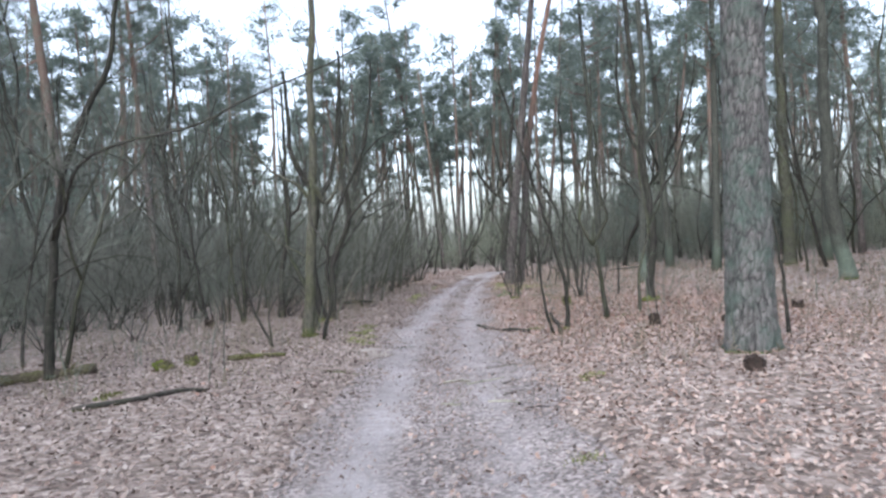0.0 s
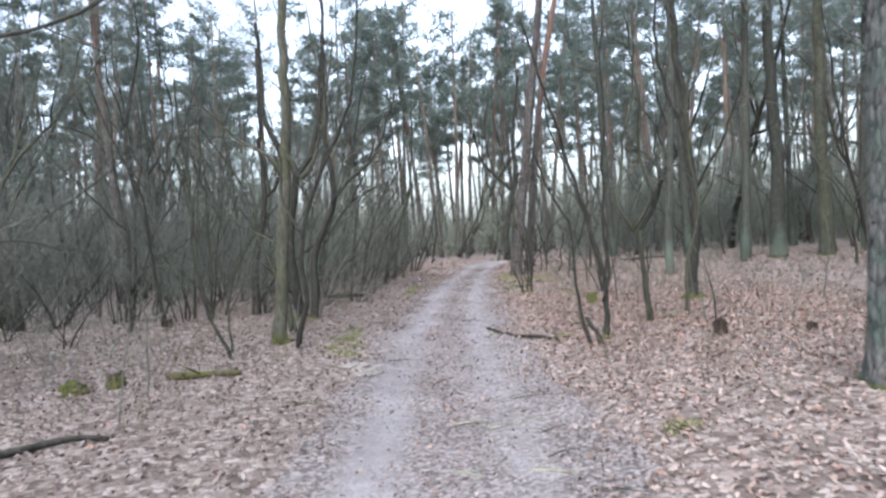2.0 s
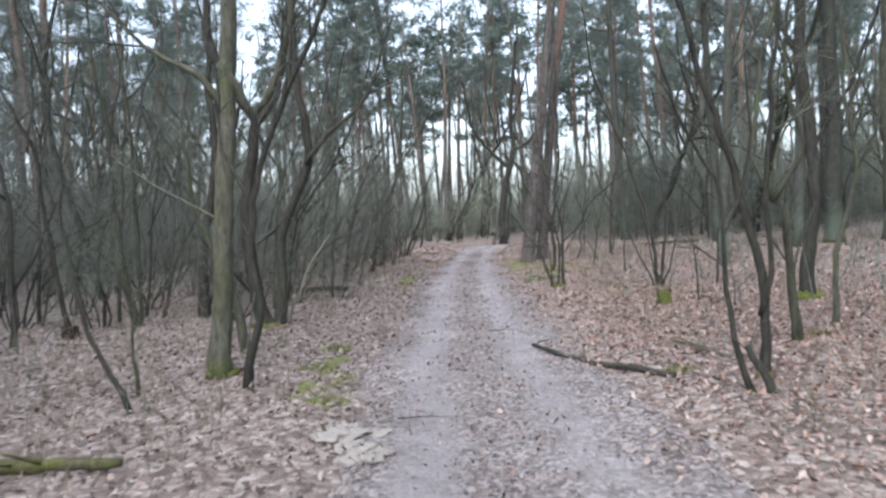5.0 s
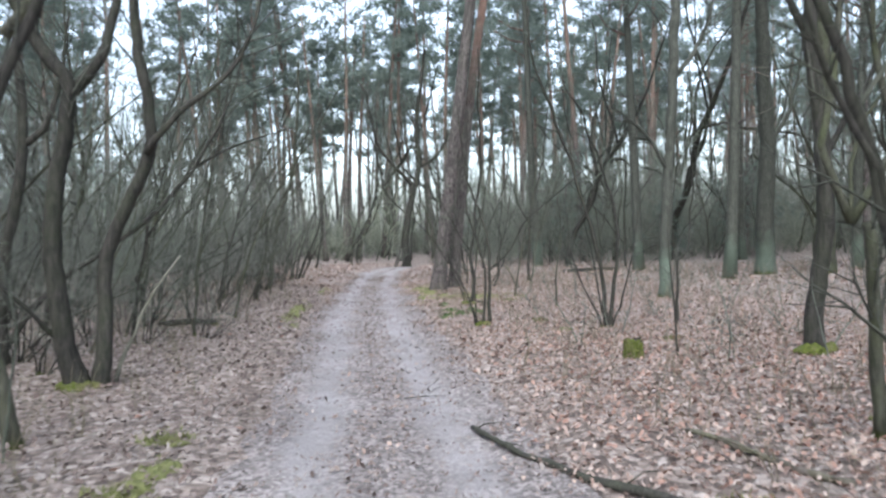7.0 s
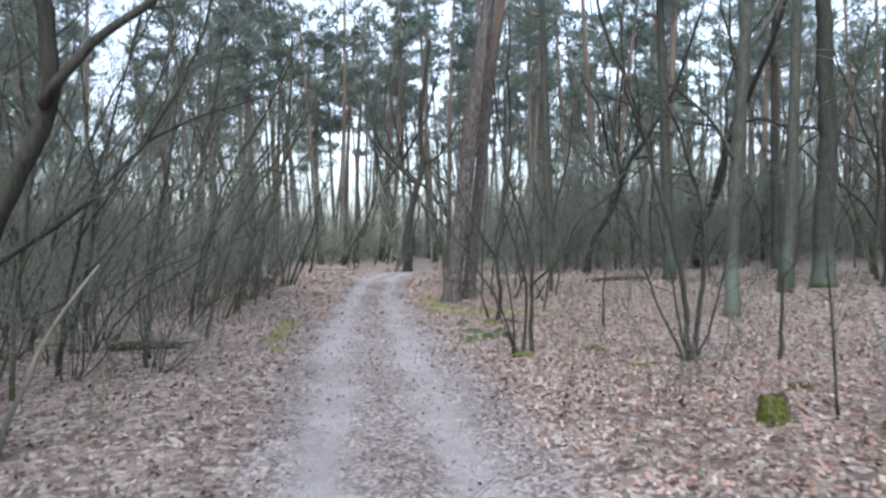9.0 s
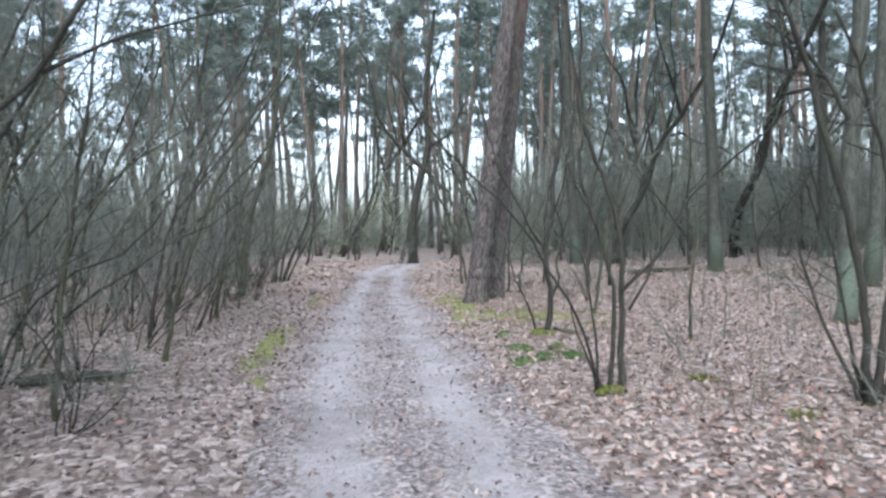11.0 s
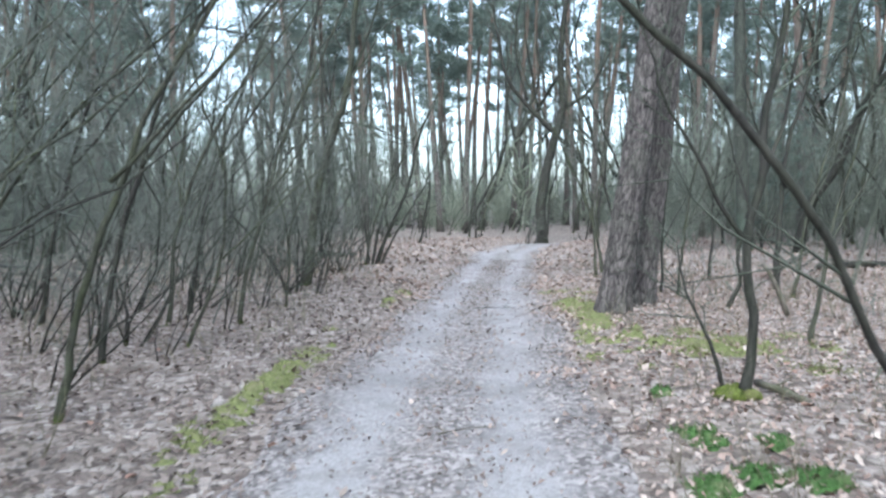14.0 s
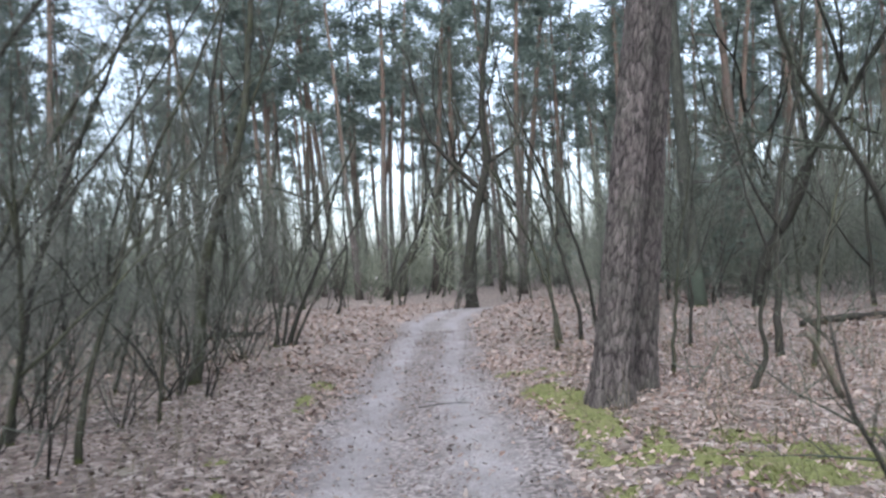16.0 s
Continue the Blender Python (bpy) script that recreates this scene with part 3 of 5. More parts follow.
def big_pine(label, x, y, radius, height, lean, mat, seed, flare=1.25, crown_from=0.6, bow=0.0):
    """A large pine close to the path, its bark cut into upright plates."""
    r = np.random.default_rng(seed)
    tree = thing("pine_tree", x, y, label, "tree", "pines")
    sides, rows = 132, 300
    zs = np.concatenate((np.linspace(-0.15, 5.2, 240), np.linspace(5.3, height, rows - 240)))
    ang = np.arange(sides) * 2 * np.pi / sides
    ax, ay = lean

    def bend_at(z):
        return bow * min(max(z - 4, 0), 9) * max(z - 4, 0)

    rad = radius * (1 - 0.72 * np.clip(zs, 0, None) / height) * (1 + (flare - 1) * np.exp(-np.clip(zs, 0, None) / 0.28))
    v, cracks = np.zeros((rows, sides, 3)), np.zeros((rows, sides), np.float32)
    for i, z in enumerate(zs):
        for j, a in enumerate(ang):
            cx, cy = math.cos(a), math.sin(a)
            wob = 0.45 * noise.noise((cx * 2.2, cy * 2.2, z * 2.3 + seed)) + 0.2 * noise.noise((cx * 7, cy * 7, z * 6 + seed))
            q = (cx * radius * 17 + 1.5 * wob, cy * radius * 17 - 1.5 * wob, z * 6.0 + seed + 1.2 * wob)
            dist = noise.voronoi(q)[0]
            crack = min(1.0, (dist[1] - dist[0]) * 3.2) * (0.85 + 0.5 * noise.noise((cx * 9, cy * 9, z * 5)))
            cracks[i, j] = crack
            root = 1 + 0.12 * math.exp(-max(z, 0) / 0.2) * math.sin(5 * a + seed)
            rr = rad[i] * root * (1 + 0.03 * noise.noise((cx * 2, cy * 2, z * 0.7))) + 0.02 * (crack - 0.7) + 0.007 * noise.noise((cx * 30, cy * 30, z * 14))
            v[i, j] = (rr * cx + ax * z + bend_at(z), rr * cy + ay * z, z)
    i = np.arange(rows * sides).reshape(rows, sides)
    f = np.stack((i[:-1], np.roll(i[:-1], -1, 1), np.roll(i[1:], -1, 1), i[1:]), -1).reshape(-1, 4)
    trunk = new("trunk", mesh_of("trunk", v.reshape(-1, 3), f, mat))
    trunk.data.attributes.new("crack", "FLOAT", "POINT").data.foreach_set("value", cracks.ravel())
    trunk.parent = tree
    boughs, needles = Acc(), Acc()
    for k in range(18):
        z = height * (crown_from + (0.98 - crown_from) * (k + r.random()) / 18)
        b = r.uniform(0, 6.283)
        lb = branch_line(r, (ax * z + bend_at(z), ay * z, z), (math.cos(b), math.sin(b), r.uniform(0, 0.5)), r.uniform(1.0, 2.8), 0.12, 5, 0.05)
        boughs.tube(lb, np.linspace(0.07, 0.02, 6), 5)
        tuft_cloud(needles, r, lb[-1], r.uniform(0.7, 1.2), 60, 5, 0.32, 0.045)
        tuft_cloud(needles, r, lb[3], r.uniform(0.5, 0.8), 26, 5, 0.32, 0.045)
    tagged(part("branchwork", boughs, M_PINE, tree), kind="stuff")
    part("crown", needles, M_NEEDLE, tree)
    return tree


def drawn_tree(name, label, category, x, y, stems, mat, twigs=14, twig_len=0.7, seed=1, group="", lo=0.35, moss=None, sides=9, level=1, shear=0.035):
    """A tree or bush given by its stems: (points, radius at foot, radius at tip)."""
    r = np.random.default_rng(seed)
    tree = thing(name, x, y, label, category, group)
    fine = Acc()
    for k, (pts, r0, r1) in enumerate(stems):
        line = curve_line(pts)
        line[:, 0] += shear * np.clip(line[:, 2], 0, 6)
        line = line + np.cumsum(r.normal(0, 0.017, line.shape) * np.array((1, 1, 0.2)), 0) * (np.arange(len(line)) > 0)[:, None] * 0.8
        rad = r0 + (r1 - r0) * np.linspace(0, 1, len(line)) ** 0.85
        if pts[0][2] <= 0:
            line[0][2] -= 0.1
            rad[:3] *= (1.3, 1.13, 1.04)
        stem = Acc()
        stem.tube(line, rad, sides, seed + k, 0.07)
        part("trunk" if k == 0 and r0 > 0.05 else "stem" if pts[0][2] <= 0 else "branch", stem, mat, tree)
        size = float(np.linalg.norm(np.diff(line, axis=0), axis=1).sum())
        sprout(fine, r, line, rad, max(1, int(twigs * min(1.0, size / 2.0))), twig_len * min(1.0, 0.3 + size / 2.5), level, lo)
    part("crown", fine, M_FINE, tree)
    if moss:
        cushion = Acc()
        for _ in range(moss[0]):
            a, d = r.uniform(0, 6.283), r.uniform(0.3, 1) * moss[1]
            lump(cushion, r, (d * math.cos(a), d * math.sin(a), 0.02), moss[1] * r.uniform(0.4, 0.8), r.uniform(0.5, 0.9))
        part("moss", cushion, M_MOSS, tree, "bright green moss cushion")
    return tree


def lump(acc, r, at, radius, flat, rings=6, sides=12):
    """An uneven cushion, sitting on the ground."""
    ph = r.uniform(0, 6.283, 4)
    v = [(at[0], at[1], at[2] + radius * flat)]
    for k in range(1, rings + 1):
        t = k / rings * 1.75
        for j in range(sides):
            a = j * 2 * math.pi / sides
            w = radius * (1 + 0.22 * math.sin(2 * a + ph[0]) + 0.15 * math.sin(5 * a + ph[1]) + 0.10 * math.sin(7 * a + 4 * t + ph[2]) + r.normal(0, 0.035))
            v.append((at[0] + w * math.sin(t) * math.cos(a), at[1] + w * math.sin(t) * math.sin(a), at[2] + w * flat * math.cos(t)))
    f = [(0, 1 + j, 1 + (j + 1) % sides) for j in range(sides)]
    for k in range(rings - 1):
        for j in range(sides):
            a, b = 1 + k * sides + j, 1 + k * sides + (j + 1) % sides
            f += [(a, a + sides, b), (b, a + sides, b + sides)]
    acc.add(v, f)


# -- the large pines beside the path --
big_pine("thick grey pine with deeply cracked bark and algae at its foot", 3.52, 8.85, 0.28, 19, (0.03, 0.0), M_PINE_FOOT, 3, 1.18)
big_pine("tall pine with rough brown bark standing at the path edge", 2.46, 29.38, 0.18, 20, (0.14, 0.0), M_PINE_NEAR, 8, 1.35)
big_pine("leaning pine with reddish upper trunk beside another pine", 2.97, 29.95, 0.145, 19, (0.115, 0.01), M_PINE_RED, 21, 1.3, bow=0.011)

# -- bushes and trees on the litter to the east of the path --
drawn_tree("sapling", "thin dark forked sapling beside a broken stub", "tree", 1.8, 12.7, [
    ([(0, 0, 0), (-0.1, 0, 0.23), (-0.13, 0, 0.61), (-0.14, 0, 1.3), (-0.17, 0, 1.61), (-0.38, 0, 1.96), (-0.58, 0, 2.6)], 0.026, 0.009),
    ([(-0.14, 0, 1.3), (-0.02, 0, 1.8), (-0.04, 0, 2.6)], 0.014, 0.005),
    ([(0.1, -0.08, 0), (0.04, -0.08, 0.18), (-0.06, -0.08, 0.36)], 0.034, 0.024)], M_DARK, 12, 0.6, 31, "saplings", shear=0.0)
drawn_tree("young_tree", "forked leaning young tree with smooth grey-green bark", "tree", 2.05, 13.15, [
    ([(0, 0, 0), (0, 0, 0.45), (-0.03, 0, 0.85), (-0.14, 0.02, 1.35), (-0.29, 0.04, 1.85), (-0.42, 0.05, 2.3), (-0.6, 0.05, 3.0), (-0.95, 0.05, 4.4)], 0.042, 0.014),
    ([(0, 0, 0.5), (0.07, -0.03, 0.85), (0.07, -0.08, 1.25), (0.04, -0.15, 1.7), (0.05, -0.22, 2.2), (0.09, -0.3, 2.8), (0.1, -0.35, 4.2)], 0.026, 0.01)], M_DARK, 14, 0.8, 32, "young trees", moss=(3, 0.07), shear=0.0)
drawn_tree("young_tree", "y-shaped young tree rising beside a moss cushion", "tree", 3.07, 14.6, [
    ([(0, 0, 0), (-0.07, 0, 0.54), (-0.17, 0, 1.23), (-0.2, 0, 1.43)], 0.05, 0.034),
    ([(-0.2, 0, 1.43), (-0.42, 0, 1.93), (-0.38, 0, 2.31), (-0.31, 0, 2.83), (-0.14, 0, 3.49), (-0.04, 0, 4.8)], 0.03, 0.01),
    ([(-0.2, 0, 1.43), (0.08, 0, 1.91), (0.05, 0, 2.13), (-0.06, 0, 2.52), (-0.07, 0, 3.26), (-0.22, 0, 4.8)], 0.03, 0.01),
    ([(-0.2, 0, 1.43), (-0.1, 0, 2), (0.25, 0, 2.6), (0.45, 0, 3.4)], 0.016, 0.005)], M_BARK, 14, 0.9, 33, "young trees", shear=0.0)
drawn_tree("sapling", "wavy sapling rising from mossy ground", "tree", 3.9, 15.4, [
    ([(0, 0, 0), (0.02, 0, 0.8), (0.16, 0, 1.4), (0.2, 0, 2.0), (0.05, 0, 2.9), (0.0, 0, 3.6), (0.2, 0, 4.6)], 0.036, 0.01),
    ([(0.18, 0, 1.7), (0.5, 0, 2.3), (0.6, 0, 3.3)], 0.02, 0.005)], M_BARK, 12, 0.8, 34, "saplings")
drawn_tree("tree", "dark tree with a mossy foot and a slanting limb", "tree", 4.74, 17.6, [
    ([(0, 0, 0), (0.08, 0, 1.03), (0.13, 0, 1.52), (0.08, 0, 2.4), (0, 0, 3.38), (0.06, 0, 3.95), (-0.02, 0, 4.33), (-0.2, 0, 6), (-0.3, 0, 9)], 0.1, 0.04),
    ([(0.08, 0, 2.01), (0.38, 0, 2.49), (0.73, 0, 3.05), (0.99, 0, 3.61), (1.19, 0, 4.27), (1.39, 0, 5.6)], 0.036, 0.01),
    ([(-0.02, 0, 3.3), (-0.35, 0, 3.9), (-0.5, 0, 5.0), (-0.45, 0, 6.6)], 0.045, 0.012)], M_DARK, 18, 1.1, 35, "trees", moss=(6, 0.15), shear=0.0)
drawn_tree("sapling", "bent thin sapling in brown leaves", "tree", 3.38, 18.05, [
    ([(0, 0, 0), (-0.05, 0, 0.6), (-0.12, 0, 1.3), (-0.05, 0, 2.0)], 0.014, 0.004)], M_DARK, 10, 0.4, 36, "saplings")
drawn_tree("bush", "wide multi-stemmed bare bush with curving stems", "bush", 3.68, 20.95, [
    ([(0, 0, 0), (-0.15, 0, 0.9), (-0.45, 0, 1.9), (-0.85, 0, 2.9), (-1.2, 0, 3.9), (-1.4, 0, 5.2)], 0.036, 0.012),
    ([(0.03, 0, 0), (0.08, 0, 0.9), (0.1, 0, 1.7), (-0.15, 0, 2.6), (-0.35, 0, 3.0)], 0.036, 0.012),
    ([(-0.05, 0, 0), (-0.3, 0.1, 0.5), (-0.55, 0.1, 1.1), (-0.6, 0.1, 1.7)], 0.018, 0.005),
    ([(0.05, 0, 0), (0.2, -0.1, 0.5), (0.3, -0.1, 1.2), (0.5, -0.1, 2.0)], 0.016, 0.005),
    ([(0.0, 0.05, 0), (-0.1, 0.2, 0.9), (-0.3, 0.3, 2.0)], 0.018, 0.005)], M_DARK, 12, 0.7, 37, "bushes", sides=7)
drawn_tree("sapling", "thin wavy sapling standing in leaves", "tree", 4.7, 20.8, [
    ([(0, 0, 0), (0.02, 0, 0.6), (0.0, 0, 0.95), (0.14, 0, 1.1), (0.14, 0, 1.7), (0.2, 0, 2.4)], 0.025, 0.007)], M_DARK, 8, 0.5, 38, "saplings")
drawn_tree("bush", "fan-shaped bare bush with mossy foot beside the path", "bush", 1.98, 21.94, [
    ([(-0.01, -0, 0), (-0.13, -0.08, 0.21), (-0.25, -0.19, 0.53), (-0.39, -0.3, 0.83), (-0.58, -0.39, 1.08), (-0.73, -0.47, 1.31), (-0.92, -0.55, 1.53), (-1.15, -0.62, 1.73), (-1.37, -0.69, 1.93), (-1.49, -0.74, 2.06), (-1.84, -0.92, 2.56)], 0.013, 0.006),
    ([(0.01, 0, 0), (0.05, 0.03, 0.48), (0.05, 0.05, 0.91), (-0.02, 0.07, 1.23), (-0.11, 0.09, 1.52), (-0.21, 0.11, 1.8), (-0.22, 0.12, 2.07), (-0.21, 0.14, 2.26), (-0.16, 0.21, 3.46)], 0.022, 0.009),
    ([(0.14, 0, 0), (0.16, 0.01, 0.67), (0.15, 0.02, 1.13), (0.08, 0.03, 1.55), (0.01, 0.04, 1.86), (-0.09, 0.04, 2.17), (-0.24, 0.07, 3.47)], 0.03, 0.011),
    ([(0.13, -0.04, 0.87), (0.37, -0.05, 1.09), (0.54, -0.07, 1.31), (0.61, -0.08, 1.57), (0.87, -0.09, 1.8), (1.13, -0.1, 1.99), (1.35, -0.11, 2.14), (1.85, -0.13, 2.54)], 0.017, 0.006),
    ([(0.19, -0.03, 0.7), (0.33, -0.04, 0.96), (0.47, -0.05, 1.22)], 0.012, 0.009),
    ([(0.05, 0.05, 0.91), (0.15, 0.06, 1.19), (0.26, 0.08, 1.51), (0.43, 0.09, 1.89), (0.57, 0.11, 2.21), (0.77, 0.15, 3.01)], 0.013, 0.005),
    ([(-0.08, 0, 0), (-0.13, 0.09, 0.91), (-0.18, 0.12, 1.17), (-0.3, 0.13, 1.3)], 0.013, 0.005),
    ([(-0.08, -0, 0), (-0.18, -0.04, 0.36), (-0.3, -0.07, 0.7), (-0.33, -0.09, 0.89)], 0.01, 0.004)], M_DARK, 10, 0.6, 39, "bushes", moss=(7, 0.085), sides=8, shear=0.0)
drawn_tree("young_tree", "curved young tree growing from a moss cushion", "tree", 2.45, 25.2, [
    ([(0, 0, 0), (0.09, 0, 0.24), (0.11, 0, 0.6), (0.06, 0, 1.06), (0.13, 0, 1.48), (0.19, 0, 1.98), (0.26, 0, 2.5), (0.3, 0, 3.6), (0.25, 0, 5.2)], 0.038, 0.012),
    ([(0.06, 0, 1.06), (-0.16, 0, 1.35), (-0.29, 0, 1.56), (-0.59, 0, 2.17), (-0.8, 0, 3.0)], 0.018, 0.006),
    ([(-0.06, 0.04, 0), (-0.2, 0.04, 0.4), (-0.36, 0.04, 0.72), (-0.4, 0.04, 1.1)], 0.016, 0.006),
    ([(0.13, 0, 1.48), (0.35, 0.1, 1.9), (0.5, 0.1, 2.6), (0.55, 0.1, 3.4)], 0.018, 0.006)], M_DARK, 16, 0.8, 40, "young trees", moss=(7, 0.13), shear=0.0)
drawn_tree("sapling", "straight thin sapling in the leaf litter", "tree", 3.97, 24.25, [
    ([(0, 0, 0), (-0.02, 0, 0.8), (0.03, 0, 1.6), (-0.05, 0, 2.6)], 0.02, 0.005)], M_BARK, 10, 0.5, 41, "saplings")
drawn_tree("tree", "grey-green tree with pale algae on its lower trunk", "tree", 6.45, 24.8, [
    ([(0, 0, 0), (0.0, 0, 1.3), (0.03, 0, 2.8), (0.1, 0, 5.0), (0.15, 0, 8.0), (0.1, 0, 12.0)], 0.125, 0.07),
    ([(0.03, 0, 2.6), (-0.5, 0, 3.4), (-1.2, 0, 3.9)], 0.05, 0.012),
    ([(0.08, 0, 4.4), (0.8, 0, 5.4), (1.2, 0, 7.0)], 0.06, 0.015)], M_ALGAE, 20, 1.4, 42, "trees", sides=12)
drawn_tree("tree", "sturdy green-tinged tree trunk among leaf litter", "tree", 11.9, 29.8, [
    ([(0, 0, 0), (-0.05, 0, 1.5), (-0.1, 0, 3.5), (-0.3, 0, 6.0), (-0.4, 0, 12.0)], 0.27, 0.13),
    ([(-0.1, 0, 3.4), (0.7, 0, 4.6), (1.0, 0, 6.5)], 0.08, 0.02)], M_ALGAE, 20, 1.6, 43, "trees", sides=12)
drawn_tree("tree", "grey tree trunk with faint algae", "tree", 13.1, 28.9, [
    ([(0, 0, 0), (0.05, 0, 2.0), (0.0, 0, 5.0), (0.1, 0, 12.0)], 0.25, 0.14)], M_BARK, 20, 1.6, 44, "trees", sides=12)
drawn_tree("tree", "green mossy tree trunk in the wood", "tree", 10.4, 19.6, [
    ([(0, 0, 0), (-0.25, 0, 1.2), (-0.5, 0, 2.6), (-0.6, 0, 5.0), (-0.7, 0, 10.0)], 0.2, 0.09),
    ([(-0.5, 0, 2.6), (0.1, 0, 3.6), (0.4, 0, 5.0)], 0.06, 0.015)], M_ALGAE, 18, 1.2, 45, "trees", sides=12)
drawn_tree("sapling", "thin leaning sapling behind the thick pine", "tree", 4.75, 10.6, [
    ([(0, 0, 0), (-0.08, 0, 0.8), (-0.2, 0, 1.7), (-0.35, 0, 2.6), (-0.3, 0, 3.8)], 0.028, 0.008)], M_DARK, 12, 0.7, 46, "saplings")
drawn_tree("sapling", "short leafless whip beside a dark stump", "tree", 3.9, 14.05, [
    ([(0, 0, 0), (0.0, 0, 0.4), (-0.08, 0, 0.75), (-0.12, 0, 1.0)], 0.012, 0.004)], M_DARK, 6, 0.3, 47, "saplings")
drawn_tree("sapling", "wiggly thin sapling with an s-shaped stem", "tree", 3.92, 29.55, [
    ([(0, 0, 0), (0.16, 0, 0.3), (0.1, 0, 0.75), (0.2, 0, 1.15), (0.1, 0, 1.6), (-0.15, 0, 2.2)], 0.03, 0.008),
    ([(0.2, 0, 1.15), (0.4, 0, 1.7), (0.55, 0, 2.6)], 0.014, 0.005)], M_DARK, 12, 0.6, 48, "saplings")
drawn_tree("young_tree", "upright young tree with dark bark", "tree", 5.6, 31.9, [
    ([(0, 0, 0), (0.0, 0, 1.0), (0.05, 0, 2.2), (0.4, 0, 3.6), (0.6, 0, 5.4)], 0.05, 0.012),
    ([(0.05, 0, 1.6), (-0.4, 0, 2.4), (-0.7, 0, 3.6)], 0.025, 0.006)], M_DARK, 16, 0.9, 49, "young trees")
drawn_tree("sapling", "broken leaning stick of a dead sapling", "tree", 4.45, 28.85, [
    ([(0, 0, 0), (-0.2, 0, 0.4), (-0.35, 0, 0.62)], 0.03, 0.022)], M_DEAD, 2, 0.2, 50, "saplings")

# -- trees and bushes to the west of the path --
drawn_tree("tree", "mossy straight tree with a high fork", "tree", -2.63, 14.5, [
    ([(0, 0, 0), (0.0, 0, 1.0), (0.03, 0, 2.0), (0.05, 0, 3.0), (0.1, 0, 3.6), (0.12, 0, 6.0), (0.1, 0, 9.0)], 0.105, 0.04),
    ([(0.05, 0, 3.0), (0.25, 0, 2.75), (0.35, 0.05, 2.55), (0.55, 0, 2.6), (0.8, 0, 3.3), (1.0, 0, 4.6)], 0.05, 0.012),
    ([(0.04, 0, 2.6), (-0.2, 0, 2.9), (-0.7, 0, 3.2), (-1.4, 0, 3.9)], 0.035, 0.008),
    ([(0.0, 0, 1.5), (-0.3, 0.1, 1.65), (-0.8, 0.1, 2.0), (-1.2, 0.1, 2.3)], 0.02, 0.006)], M_MOSSY, 14, 0.9, 60, "trees", moss=(7, 0.13), sides=14)
drawn_tree("sapling", "thin dark crooked stem beside a mossy tree", "tree", -2.27, 13.9, [
    ([(0, 0, 0), (0.1, 0, 0.4), (0.11, 0, 0.75), (0.04, 0, 1.12), (0.08, 0, 1.5), (0.18, 0, 1.95), (0.37, 0, 2.45), (0.62, 0, 2.95), (0.85, 0, 3.7), (0.95, 0, 5.0)], 0.04, 0.014),
    ([(0.1, 0, 1.6), (-0.15, 0.05, 2.1), (-0.2, 0.05, 2.8), (-0.45, 0.05, 3.8)], 0.02, 0.007),
    ([(0.37, 0, 2.45), (0.42, 0.1, 3.1), (0.3, 0.1, 4.2)], 0.022, 0.007)], M_DARK, 14, 0.7, 61, "saplings")
drawn_tree("tree", "twin-stemmed crooked tree with spreading forks", "tree", -2.93, 18.2, [
    ([(0, 0, 0), (-0.14, 0, 0.6), (-0.24, 0, 1.3), (-0.2, 0, 2.2), (-0.1, 0, 2.95), (-0.35, 0, 3.35), (-0.66, 0, 4.2), (-0.8, 0, 6.0)], 0.11, 0.035),
    ([(-0.1, 0, 2.95), (0.15, 0, 3.3), (0.3, 0, 4.2), (0.4, 0, 6.0)], 0.06, 0.02),
    ([(0.16, 0.05, 0), (0.18, 0.05, 0.6), (0.22, 0.05, 1.5), (0.6, 0.05, 2.35), (0.62, 0.05, 3.0), (0.5, 0.05, 4.4), (0.6, 0, 6.5)], 0.085, 0.03),
    ([(0.6, 0.05, 2.35), (0.95, 0, 2.75), (1.5, 0, 3.3), (1.9, 0, 4.4)], 0.04, 0.01),
    ([(-0.1, 0, 0.35), (-0.4, -0.2, 0.75), (-0.8, -0.3, 1.2)], 0.03, 0.015)], M_DARK, 16, 1.0, 62, "trees", moss=(6, 0.16), sides=12)
drawn_tree("sapling", "long dark sapling leaning over from a rotten stump", "tree", -5.62, 17.85, [
    ([(0, 0, 0), (-0.1, 0, 0.39), (-0.23, 0, 1.1), (-0.31, 0, 1.91), (-0.4, 0, 2.61), (-0.64, 0, 3.21), (-1.01, 0, 4.01), (-1.36, 0, 4.99)], 0.04, 0.014),
    ([(-0.4, 0, 2.61), (-0.25, 0.1, 3.51), (-0.3, 0.1, 4.61)], 0.02, 0.006)], M_DARK, 14, 0.8, 68, "saplings", shear=0.0)
drawn_tree("young_tree", "clump of three slender upright stems", "tree", -5.1, 19.1, [
    ([(0, 0, 0), (-0.21, 0, 0.91), (-0.29, 0, 2.01), (-0.27, 0, 3.09), (-0.43, 0, 4.16), (-0.47, 0, 5.22)], 0.045, 0.014),
    ([(0, 0, 0), (0.05, 0, 0.67), (0.03, 0, 1.77), (0.05, 0, 3.07), (0.1, 0, 4.67)], 0.04, 0.013),
    ([(0.03, 0, 1.77), (0.33, 0, 2.52), (0.54, 0, 3.47), (0.71, 0, 4.53)], 0.02, 0.007)], M_BARK, 14, 0.8, 69, "young trees", shear=0.0)
drawn_tree("dead_sapling", "pale dead leaning stem", "tree", -2.72, 18.55, [
    ([(0, 0, 0), (0.15, 0, 0.5), (0.3, 0, 0.85), (0.6, 0, 1.3)], 0.025, 0.01)], M_PALE, 5, 0.4, 63, "saplings")
